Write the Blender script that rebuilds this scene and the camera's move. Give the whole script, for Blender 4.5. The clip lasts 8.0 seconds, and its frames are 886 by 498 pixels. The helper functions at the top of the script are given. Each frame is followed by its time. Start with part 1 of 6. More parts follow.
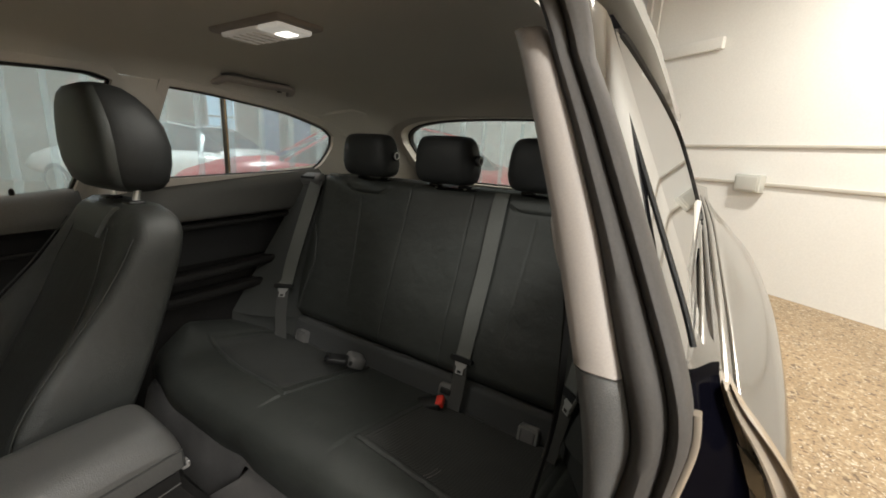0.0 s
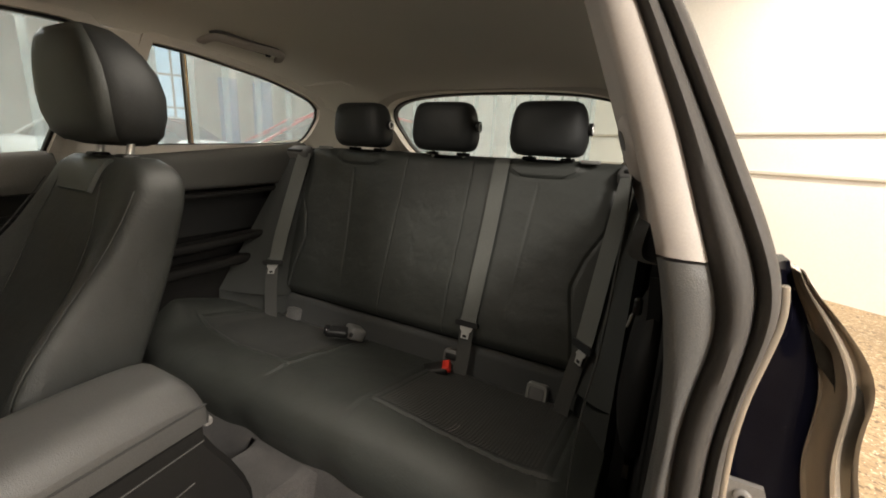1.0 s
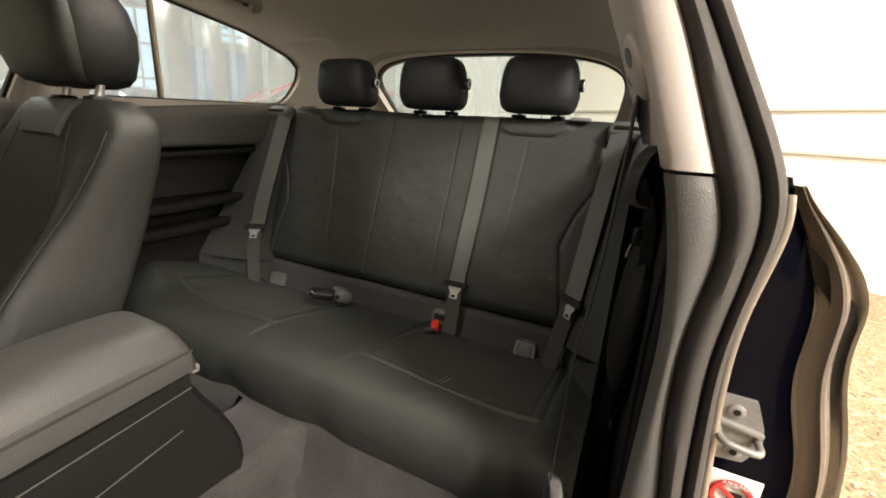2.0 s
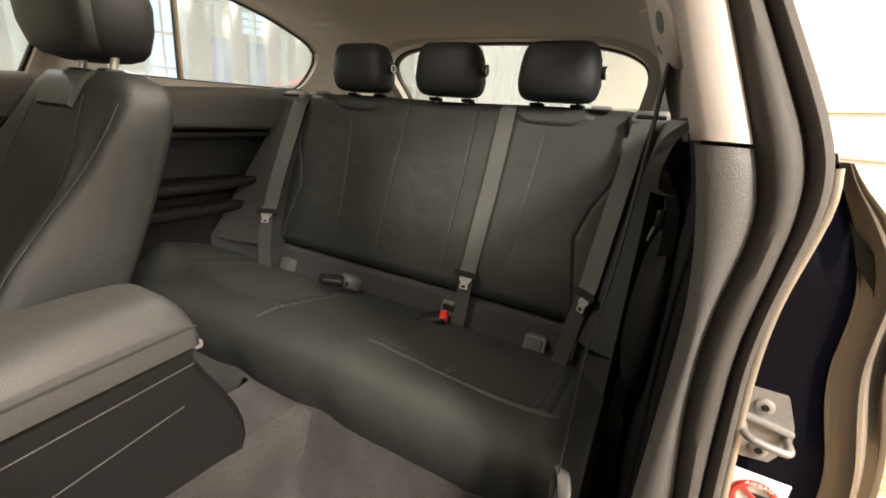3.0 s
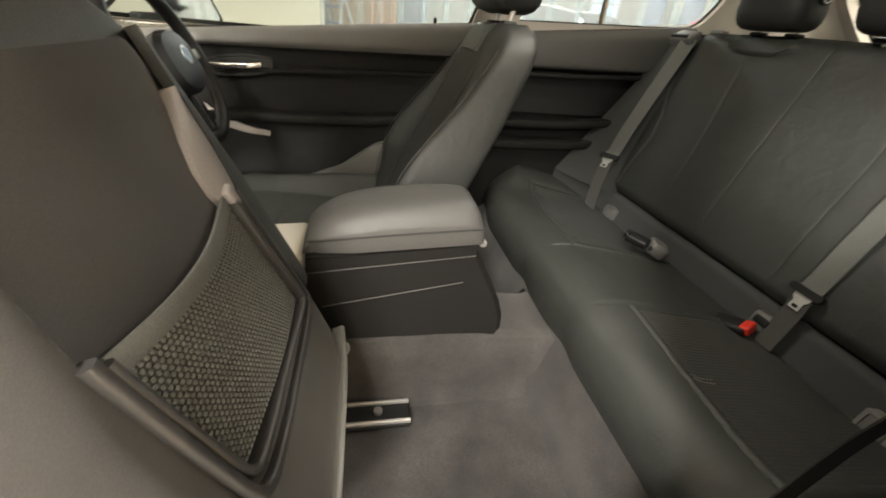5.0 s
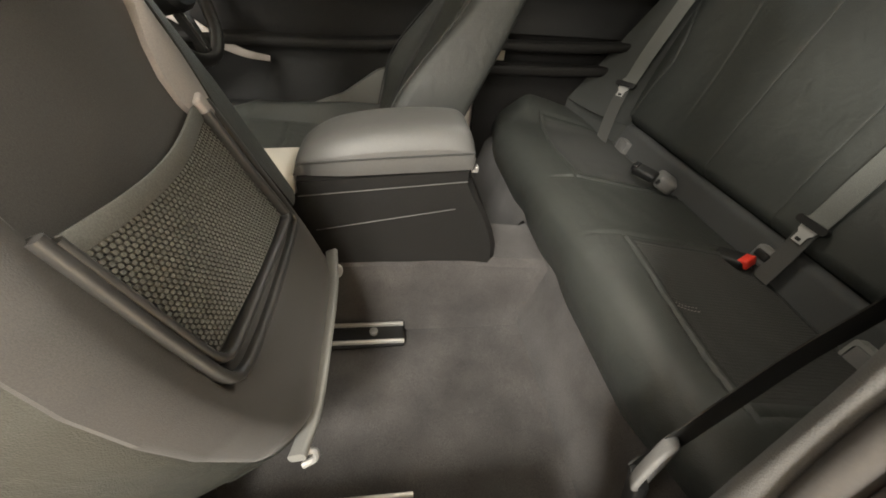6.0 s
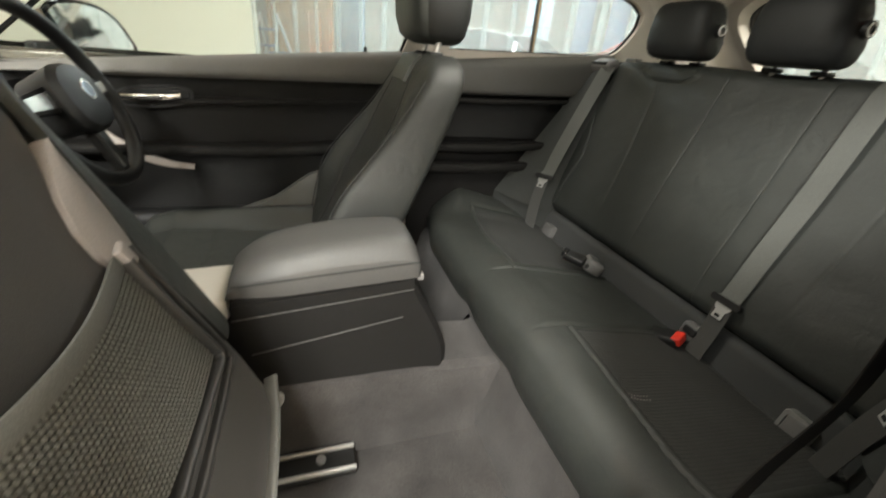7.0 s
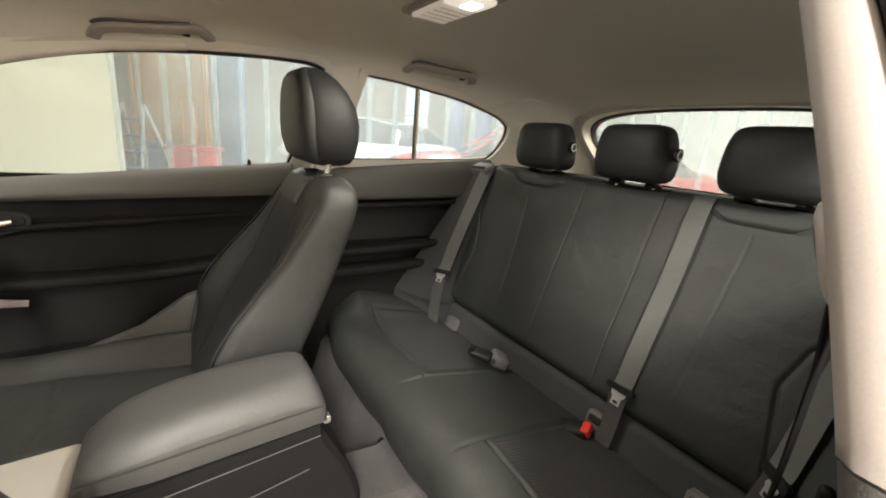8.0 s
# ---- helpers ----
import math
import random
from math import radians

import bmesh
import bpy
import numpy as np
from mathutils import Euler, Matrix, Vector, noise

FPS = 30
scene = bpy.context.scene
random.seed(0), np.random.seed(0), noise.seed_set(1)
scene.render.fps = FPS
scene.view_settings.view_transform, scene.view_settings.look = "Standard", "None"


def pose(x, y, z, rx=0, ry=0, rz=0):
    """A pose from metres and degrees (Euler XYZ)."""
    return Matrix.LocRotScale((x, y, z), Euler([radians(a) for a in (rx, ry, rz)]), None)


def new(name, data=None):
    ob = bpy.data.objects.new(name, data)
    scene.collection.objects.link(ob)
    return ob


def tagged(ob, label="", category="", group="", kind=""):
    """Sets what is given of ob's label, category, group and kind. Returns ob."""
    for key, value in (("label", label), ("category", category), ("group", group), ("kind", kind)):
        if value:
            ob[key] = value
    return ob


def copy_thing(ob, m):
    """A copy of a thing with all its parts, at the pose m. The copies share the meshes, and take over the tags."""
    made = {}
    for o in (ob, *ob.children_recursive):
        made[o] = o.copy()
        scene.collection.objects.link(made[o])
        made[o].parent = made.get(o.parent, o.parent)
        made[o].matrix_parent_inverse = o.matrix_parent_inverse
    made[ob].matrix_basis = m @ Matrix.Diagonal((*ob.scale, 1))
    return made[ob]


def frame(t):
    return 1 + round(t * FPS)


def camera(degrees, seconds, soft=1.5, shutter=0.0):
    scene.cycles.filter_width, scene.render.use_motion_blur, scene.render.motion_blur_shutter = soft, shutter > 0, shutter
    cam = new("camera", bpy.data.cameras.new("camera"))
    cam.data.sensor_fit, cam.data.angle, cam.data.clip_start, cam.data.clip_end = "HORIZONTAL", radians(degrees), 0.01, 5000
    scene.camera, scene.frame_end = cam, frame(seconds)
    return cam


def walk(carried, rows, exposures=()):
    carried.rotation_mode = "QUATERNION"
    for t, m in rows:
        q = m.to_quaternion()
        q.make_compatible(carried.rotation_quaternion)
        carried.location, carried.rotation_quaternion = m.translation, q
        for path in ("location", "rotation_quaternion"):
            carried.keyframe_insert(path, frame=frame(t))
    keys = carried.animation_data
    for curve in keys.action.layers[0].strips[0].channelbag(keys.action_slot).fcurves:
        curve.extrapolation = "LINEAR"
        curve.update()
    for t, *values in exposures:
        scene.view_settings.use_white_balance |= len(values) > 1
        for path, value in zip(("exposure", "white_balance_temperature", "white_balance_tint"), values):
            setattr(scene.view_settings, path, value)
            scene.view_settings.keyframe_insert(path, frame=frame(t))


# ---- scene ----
cam = camera(94.8, 8.0, soft=1.7, shutter=0.3)
METRES, EYE, TILT, LEAN, TURN = 0.72, 1.15, -13.5, -2.9, -56.3
ROWS = [
    (0.0, 0.0, 0.0, 0.0, 0.0, -0.0, 0.0),
    (0.5, -0.0822, -0.018, -0.0518, -2.55, 0.02, 0.7),
    (1.0, -0.1516, 0.0129, -0.125, -4.89, -0.48, 1.15),
    (1.5, -0.169, 0.0157, -0.1815, -6.69, -1.28, 1.27),
    (1.7, -0.1776, 0.0219, -0.19, -7.55, -2.78, 1.39),
    (2.8, -0.1702, 0.0594, -0.2421, -6.51, -3.38, -0.11),
    (3.0, -0.1712, 0.0592, -0.2407, -5.6, -3.62, -0.7),
    (3.5, -0.1632, 0.0275, -0.2284, 0.52, -4.45, -2.64),
    (4.0, -0.1226, -0.0036, -0.2157, 14.62, -8.04, -6.57),
    (4.5, -0.0295, 0.0338, -0.2076, 32.1, -13.33, -10.2),
    (5.0, 0.0401, 0.0521, -0.2046, 44.97, -17.58, -12.62),
    (5.2, 0.0577, 0.0575, -0.2112, 47.73, -19.56, -13.17),
    (6.3, 0.1248, 0.1118, -0.232, 47.41, -26.91, -11.96),
    (6.5, 0.1063, 0.1226, -0.2247, 45.47, -24.01, -12.17),
    (7.0, 0.0475, 0.1042, -0.1572, 37.71, -13.77, -11.1),
    (7.5, -0.0121, 0.1173, -0.0733, 27.5, -5.38, -8.56),
    (8.0, -0.0044, 0.118, -0.0232, 22.82, -1.33, -7.55),
]
EXPOSURES = [(0.0, -0.72, 6450, 8), (1.0, -0.33, 7000, 11), (1.7, -0.02, 7000, 11), (2.8, 0.28, 7200, 13), (3.5, 0.35, 7150, 13), (4.5, 0.4, 6950, 10), (6.5, 0.5, 6700, 7), (7.0, 0.5, 6550, 6), (7.5, 0.54, 6650, 7), (8.0, 0.5, 6750, 10)]
walk(cam, [(t, pose(0, -0.735, EYE, TILT, LEAN, TURN) @ pose(METRES * x, METRES * y, METRES * z, 90 + pitch, roll, yaw)) for t, x, y, z, yaw, pitch, roll in ROWS], EXPOSURES)

# Car axes: x to the rear, y to the car's far side, z up; y = 0 is the car's middle.

# ---- light ----
world = bpy.data.worlds.new("world")
scene.world = world
world.use_nodes = True
world.node_tree.nodes["Background"].inputs["Color"].default_value = (0.75, 0.85, 1.0, 1)
world.node_tree.nodes["Background"].inputs["Strength"].default_value = 0.05

WALL_DIR = Vector((0.5645, 0.8254, 0))      # the white back wall runs this way
WALL_IN = Vector((-0.8254, 0.5645, 0))      # and faces this way
WALL_AT = Vector((4.80, -1.24, 0))
ROOM_H = 3.3


def garage(along, inward, z=0.0):
    """A place in the garage: metres along the back wall, out from it, and up."""
    return WALL_AT + WALL_DIR * along + WALL_IN * inward + Vector((0, 0, z))


WARM = (1.0, 0.97, 0.925)
COOL = (0.96, 0.985, 1.0)


def unseen_lamp(along, inward, power, color=WARM, length=1.5, width=0.35):
    data = bpy.data.lights.new("unseen_ceiling_light", "AREA")
    data.shape, data.size, data.size_y, data.energy, data.color = "RECTANGLE", length, width, power, color
    ob = new("unseen_ceiling_light", data)
    m = Matrix.Translation(garage(along, inward, ROOM_H - 0.12)) @ Matrix.Rotation(math.atan2(WALL_DIR.y, WALL_DIR.x), 4, "Z")
    ob.matrix_world = m
    return ob


unseen_lamp(-1.05, 1.25, 150, (1.0, 0.945, 0.865), 0.5, 0.15)
unseen_lamp(-5.2, 3.7, 500, WARM, 1.7, 0.6)
# lamps without a visible source, added to brighten the car's inside
unseen_lamp(-8.3, 2.4, 480, WARM, 2.2, 0.8)
for along, inward, power in [(-0.5, 5.2, 25), (-4.9, 5.8, 25), (-7.0, 6.0, 85), (-2.6, 8.6, 35)]:
    unseen_lamp(along, inward, power)
unseen_lamp(-4.1, 12.7, 50, WARM, 4.0, 0.8)
for along, inward, power in [(4.6, 1.6, 18), (4.6, 4.6, 190), (4.6, 7.6, 230)]:
    unseen_lamp(along, inward, power, COOL)


# the car's own dome lamp, lit
dome = bpy.data.lights.new("dome_lamp_light", "AREA")
dome.shape, dome.size, dome.size_y, dome.energy, dome.color = "RECTANGLE", 0.06, 0.16, 3.4, (1.0, 0.95, 0.86)
new("dome_lamp_light", dome).location = (0.515, 0.030, 1.342)


# ---- materials ----
def mat(name, color, rough=0.6, metal=0.0, grain=0.0, grain_scale=400.0, vary=0.15, vary_scale=6.0, bump=0.0, spec=0.5, tint=None, sheen=0.0, coat=0.0, kind="noise", wrinkle=0.0):
    m = bpy.data.materials.new(name)
    m.use_nodes = True
    nt = m.node_tree
    b = nt.nodes["Principled BSDF"]
    b.inputs["Roughness"].default_value = rough
    b.inputs["Metallic"].default_value = metal
    b.inputs["Specular IOR Level"].default_value = spec
    b.inputs["Sheen Weight"].default_value = sheen
    b.inputs["Coat Weight"].default_value = coat
    b.inputs["Coat Roughness"].default_value = 0.05
    co = nt.nodes.new("ShaderNodeTexCoord")
    big = nt.nodes.new("ShaderNodeTexNoise")
    big.inputs["Scale"].default_value = vary_scale
    big.inputs["Detail"].default_value = 4
    nt.links.new(co.outputs["Object"], big.inputs["Vector"])
    ramp = nt.nodes.new("ShaderNodeMix")
    ramp.data_type = "RGBA"
    lo = [c * (1 - vary) for c in color]
    hi = [min(1, c * (1 + vary)) for c in (tint or color)]
    ramp.inputs["A"].default_value, ramp.inputs["B"].default_value = (*lo, 1), (*hi, 1)
    nt.links.new(big.outputs["Fac"], ramp.inputs["Factor"])
    out = ramp.outputs["Result"]
    fine = nt.nodes.new("ShaderNodeTexVoronoi" if kind == "voronoi" else "ShaderNodeTexNoise")
    fine.inputs["Scale"].default_value = grain_scale
    nt.links.new(co.outputs["Object"], fine.inputs["Vector"])
    fac = fine.outputs["Distance"] if kind == "voronoi" else fine.outputs["Fac"]
    if grain:
        mul = nt.nodes.new("ShaderNodeMix")
        mul.data_type, mul.blend_type = "RGBA", "MULTIPLY"
        mul.inputs["Factor"].default_value = 1
        rng = nt.nodes.new("ShaderNodeMapRange")
        rng.inputs["From Min"].default_value, rng.inputs["From Max"].default_value = 0.25, 0.75
        rng.inputs["To Min"].default_value, rng.inputs["To Max"].default_value = 1 - grain, 1 + grain
        nt.links.new(fac, rng.inputs["Value"])
        nt.links.new(out, mul.inputs["A"])
        nt.links.new(rng.outputs["Result"], mul.inputs["B"])
        out = mul.outputs["Result"]
    nt.links.new(out, b.inputs["Base Color"])
    if bump:
        bp = nt.nodes.new("ShaderNodeBump")
        bp.inputs["Strength"].default_value = bump
        bp.inputs["Distance"].default_value = 0.001
        nt.links.new(fac, bp.inputs["Height"])
        nt.links.new(bp.outputs["Normal"], b.inputs["Normal"])
        if wrinkle:
            wr = nt.nodes.new("ShaderNodeTexNoise")
            wr.inputs["Scale"].default_value = 26.0
            wr.inputs["Detail"].default_value = 3
            wr.inputs["Distortion"].default_value = 0.8
            nt.links.new(co.outputs["Object"], wr.inputs["Vector"])
            wb = nt.nodes.new("ShaderNodeBump")
            wb.inputs["Strength"].default_value = wrinkle
            wb.inputs["Distance"].default_value = 0.006
            nt.links.new(wr.outputs["Fac"], wb.inputs["Height"])
            nt.links.new(wb.outputs["Normal"], bp.inputs["Normal"])
    return m


def glass_mat(name, tint=(0.92, 0.96, 0.95), gloss=0.02, milk=0.0, milk_color=(0.9, 0.92, 0.88), mirror=0.45):
    m = bpy.data.materials.new(name)
    m.use_nodes = True
    nt = m.node_tree
    nt.nodes.remove(nt.nodes["Principled BSDF"])
    out = nt.nodes["Material Output"]
    tr = nt.nodes.new("ShaderNodeBsdfTransparent")
    tr.inputs["Color"].default_value = (*tint, 1)
    gl = nt.nodes.new("ShaderNodeBsdfGlossy")
    gl.inputs["Roughness"].default_value = gloss
    fr = nt.nodes.new("ShaderNodeLayerWeight")
    fr.inputs["Blend"].default_value = 0.5
    pw = nt.nodes.new("ShaderNodeMath")
    pw.operation = "POWER"
    pw.inputs[1].default_value = 4.0 if mirror < 0.9 else 2.0
    nt.links.new(fr.outputs["Facing"], pw.inputs[0])
    sc = nt.nodes.new("ShaderNodeMath")
    sc.operation = "MULTIPLY_ADD"
    sc.inputs[1].default_value, sc.inputs[2].default_value = mirror, 0.02
    nt.links.new(pw.outputs["Value"], sc.inputs[0])
    mix = nt.nodes.new("ShaderNodeMixShader")
    nt.links.new(sc.outputs["Value"], mix.inputs["Fac"])
    nt.links.new(tr.outputs["BSDF"], mix.inputs[1])
    nt.links.new(gl.outputs["BSDF"], mix.inputs[2])
    last = mix
    if milk:
        co = nt.nodes.new("ShaderNodeTexCoord")
        no = nt.nodes.new("ShaderNodeTexNoise")
        no.inputs["Scale"].default_value = 3.0
        no.inputs["Detail"].default_value = 5
        nt.links.new(co.outputs["Object"], no.inputs["Vector"])
        rg = nt.nodes.new("ShaderNodeMapRange")
        rg.inputs["From Min"].default_value, rg.inputs["From Max"].default_value = 0.3, 0.7
        rg.inputs["To Min"].default_value, rg.inputs["To Max"].default_value = milk * 0.75, min(1, milk * 1.25)
        nt.links.new(no.outputs["Fac"], rg.inputs["Value"])
        df = nt.nodes.new("ShaderNodeBsdfDiffuse")
        df.inputs["Color"].default_value = (*milk_color, 1)
        tl = nt.nodes.new("ShaderNodeBsdfTranslucent")
        tl.inputs["Color"].default_value = (*milk_color, 1)
        m2 = nt.nodes.new("ShaderNodeMixShader")
        m2.inputs["Fac"].default_value = 0.5
        nt.links.new(df.outputs["BSDF"], m2.inputs[1])
        nt.links.new(tl.outputs["BSDF"], m2.inputs[2])
        m3 = nt.nodes.new("ShaderNodeMixShader")
        nt.links.new(rg.outputs["Result"], m3.inputs["Fac"])
        nt.links.new(mix.outputs["Shader"], m3.inputs[1])
        nt.links.new(m2.outputs["Shader"], m3.inputs[2])
        last = m3
    nt.links.new(last.outputs["Shader"], out.inputs["Surface"])
    return m


def glow_mat(name, color, strength):
    m = bpy.data.materials.new(name)
    m.use_nodes = True
    b = m.node_tree.nodes["Principled BSDF"]
    b.inputs["Base Color"].default_value = (0.8, 0.8, 0.8, 1)
    b.inputs["Emission Color"].default_value = (*color, 1)
    b.inputs["Emission Strength"].default_value = strength
    return m


LEATHER = mat("charcoal_leather", (0.030, 0.0325, 0.0293), 0.5, spec=0.5, grain=0.12, grain_scale=700, bump=0.4, vary=0.18, vary_scale=9, kind="voronoi", wrinkle=0.28)
# same leather, darkened to put the driver backrest's shade into its colour
SHADED_LEATHER = mat("shaded_seat_leather", (0.022, 0.0235, 0.0215), 0.52, spec=0.5, grain=0.12, grain_scale=700, bump=0.4, vary=0.18, vary_scale=9, kind="voronoi", wrinkle=0.28)
CLOTH = mat("charcoal_cloth", (0.031, 0.0325, 0.0318), 0.85, grain=0.25, grain_scale=900, bump=0.35, vary=0.12, vary_scale=7, sheen=0.15)
WING = mat("dark_wing_cloth", (0.026, 0.028, 0.026), 0.85, grain=0.25, grain_scale=900, bump=0.35, vary=0.12, vary_scale=7)
HEADREST = mat("headrest_leather", (0.022, 0.023, 0.023), 0.55, spec=0.35, grain=0.15, grain_scale=800, bump=0.3, kind="voronoi", wrinkle=0.18)
# seat leather again, with the light on the lid put into a paler colour
ARMREST = mat("lit_lid_leather", (0.053, 0.0522, 0.0503), 0.54, spec=0.6, grain=0.10, grain_scale=650, bump=0.3, vary=0.08, kind="voronoi", wrinkle=0.12)
INSERT = mat("woven_insert_ground", (0.0265, 0.0275, 0.0250), 0.85, grain=0.3, grain_scale=600, bump=0.4, vary=0.12)
WEAVE = mat("woven_dash", (0.034, 0.034, 0.031), 0.7, grain=0.3, grain_scale=900, bump=0.3, vary=0.25, vary_scale=9)
THREAD = mat("dark_thread", (0.028, 0.028, 0.027), 0.9)
LINER = mat("headliner_fabric", (0.72, 0.685, 0.62), 0.95, grain=0.10, grain_scale=900, bump=0.3, vary=0.05, vary_scale=4)
PILLAR = mat("pillar_plastic", (0.38, 0.342, 0.315), 0.6, grain=0.05, grain_scale=500, bump=0.09, vary=0.04)
# same plastic as PILLAR, the missing light on these trims put into its colour
TRIM = mat("lightened_trim_plastic", (0.60, 0.56, 0.505), 0.65, grain=0.06, grain_scale=500, bump=0.2, vary=0.05)
PILLAR_DARK = mat("grained_dark_plastic", (0.11, 0.108, 0.105), 0.6, grain=0.08, grain_scale=650, bump=0.25, vary=0.06, kind="voronoi")
RUBBER = mat("seal_rubber", (0.052, 0.048, 0.045), 0.72, grain=0.08, grain_scale=300, bump=0.15, vary=0.15)
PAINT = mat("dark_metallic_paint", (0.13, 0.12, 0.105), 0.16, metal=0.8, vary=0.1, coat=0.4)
# the floor's reflection on the wing flange is put into this paler colour
FLANGE = mat("floor_tinted_paint", (0.46, 0.40, 0.33), 0.25, metal=0.4, vary=0.12, coat=0.6)
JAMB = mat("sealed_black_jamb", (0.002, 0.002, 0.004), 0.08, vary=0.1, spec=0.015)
BLACK = mat("black_plastic", (0.009, 0.009, 0.009), 0.5, spec=0.35, grain=0.15, grain_scale=500, bump=0.3)
GLOSS_BLACK = mat("gloss_black", (0.008, 0.008, 0.009), 0.05, coat=1.0)
SATIN_BLACK = mat("satin_black_frame", (0.02, 0.019, 0.018), 0.42, spec=0.25)
PANEL = mat("door_panel_black", (0.013, 0.0124, 0.0119), 0.66, spec=0.12, grain=0.15, grain_scale=500, bump=0.3, vary=0.1)
PANEL_TOP = mat("door_panel_top", (0.125, 0.122, 0.114), 0.65, grain=0.12, grain_scale=500, bump=0.35, vary=0.08)
# the upper side panel's sheen is put into this grey; console beads share it
SIDE_TOP = mat("side_panel_sheen", (0.066, 0.065, 0.061), 0.55, grain=0.12, grain_scale=500, bump=0.35, vary=0.1)
CARPET = mat("grey_carpet", (0.040, 0.037, 0.0355), 0.98, grain=0.6, grain_scale=650, bump=1.0, vary=0.95, vary_scale=9, sheen=0.1)
SHELL = mat("seat_back_felt", (0.024, 0.0225, 0.021), 0.85, grain=0.35, grain_scale=900, bump=0.25, vary=0.25, vary_scale=10, sheen=0.12)
POCKET_TRIM = mat("satin_pocket_trim", (0.030, 0.029, 0.028), 0.38, spec=0.6, grain=0.08, grain_scale=500, bump=0.15)
SHELL_EDGE = mat("pale_seat_edge", (0.20, 0.18, 0.168), 0.6, grain=0.1, grain_scale=500, bump=0.3)
WEB = mat("belt_webbing", (0.090, 0.092, 0.084), 0.75, grain=0.3, grain_scale=900, bump=0.5, sheen=0.2)
METAL = mat("bright_metal", (0.55, 0.545, 0.53), 0.34, metal=0.6, vary=0.05)
STRIKER = mat("painted_steel", (0.27, 0.26, 0.25), 0.5, metal=0.4, grain=0.1, grain_scale=200)
CHROME = mat("satin_chrome", (0.7, 0.69, 0.67), 0.22, metal=1.0, vary=0.03)
RED = mat("red_button", (0.62, 0.035, 0.02), 0.4, vary=0.05)
GREY_CLIP = mat("grey_clip", (0.17, 0.17, 0.162), 0.5, grain=0.1, grain_scale=600, bump=0.15)
WHITE_LABEL = mat("white_label", (0.75, 0.74, 0.72), 0.5, vary=0.05)
RED_LABEL = mat("red_label", (0.60, 0.05, 0.04), 0.5, vary=0.05)
GLASS = glass_mat("window_glass")
SIDE_GLASS = glass_mat("tinted_outer_glass", (0.06, 0.065, 0.06), 0.01, mirror=1.0)
WALL = mat("white_wall_paint", (0.82, 0.81, 0.775), 0.7, grain=0.03, grain_scale=60, vary=0.06, vary_scale=0.9, bump=0.15)
PARTITION = mat("cream_partition_paint", (0.71, 0.755, 0.70), 0.7, grain=0.03, grain_scale=60, vary=0.05, vary_scale=0.9, bump=0.15)
BAY_WALL = mat("beige_wall_paint", (0.50, 0.485, 0.44), 0.7, grain=0.03, grain_scale=60, vary=0.1, vary_scale=0.9, bump=0.15)
GROOVE = mat("wall_rail", (0.55, 0.52, 0.46), 0.6)
BOXMAT = mat("grey_box", (0.50, 0.50, 0.46), 0.5)


def floor_mat():
    """Worn brown concrete with stone chips of many tones in it."""
    m = mat("worn_brown_floor", (0.20, 0.135, 0.07), 0.42, vary=0.35, vary_scale=1.2, grain=0.45, grain_scale=70, tint=(0.34, 0.24, 0.135), bump=0.5)
    nt = m.node_tree
    b = nt.nodes["Principled BSDF"]
    co = next(n for n in nt.nodes if n.bl_idname == "ShaderNodeTexCoord")
    out = b.inputs["Base Color"].links[0].from_socket
    warp = nt.nodes.new("ShaderNodeTexNoise")
    warp.inputs["Scale"].default_value, warp.inputs["Detail"].default_value = 14, 3
    nt.links.new(co.outputs["Object"], warp.inputs["Vector"])
    add = nt.nodes.new("ShaderNodeMix")
    add.data_type, add.blend_type = "RGBA", "LINEAR_LIGHT"
    add.inputs["Factor"].default_value = 0.05
    nt.links.new(co.outputs["Object"], add.inputs["A"])
    nt.links.new(warp.outputs["Color"], add.inputs["B"])
    for scale, low, tone in ((40, 0.86, (0.46, 0.36, 0.23)), (55, 0.74, (0.38, 0.28, 0.17)), (48, 0.82, (0.12, 0.075, 0.04)), (95, 0.88, (0.60, 0.52, 0.40))):
        v = nt.nodes.new("ShaderNodeTexVoronoi")
        v.inputs["Scale"].default_value = scale
        nt.links.new(add.outputs["Result"], v.inputs["Vector"])
        sep = nt.nodes.new("ShaderNodeSeparateColor")
        nt.links.new(v.outputs["Color"], sep.inputs["Color"])
        pick = nt.nodes.new("ShaderNodeMath")
        pick.operation = "GREATER_THAN"
        pick.inputs[1].default_value = low
        nt.links.new(sep.outputs["Red"], pick.inputs[0])
        core = nt.nodes.new("ShaderNodeMapRange")
        core.inputs["From Min"].default_value, core.inputs["From Max"].default_value = 0.62, 0.40
        nt.links.new(v.outputs["Distance"], core.inputs["Value"])
        fac = nt.nodes.new("ShaderNodeMath")
        fac.operation = "MULTIPLY"
        nt.links.new(pick.outputs["Value"], fac.inputs[0])
        nt.links.new(core.outputs["Result"], fac.inputs[1])
        mx = nt.nodes.new("ShaderNodeMix")
        mx.data_type = "RGBA"
        mx.inputs["B"].default_value = (*tone, 1)
        nt.links.new(fac.outputs["Value"], mx.inputs["Factor"])
        nt.links.new(out, mx.inputs["A"])
        out = mx.outputs["Result"]
    nt.links.new(out, b.inputs["Base Color"])
    return m


FLOOR = floor_mat()


# ---- mesh helpers ----
def finish(bm, sharp=38.0):
    bmesh.ops.remove_doubles(bm, verts=bm.verts, dist=1e-6)
    bmesh.ops.recalc_face_normals(bm, faces=bm.faces)
    for f in bm.faces:
        f.smooth = True
    for e in bm.edges:
        if len(e.link_faces) == 2 and e.calc_face_angle(0) > radians(sharp):
            e.smooth = False
    return bm


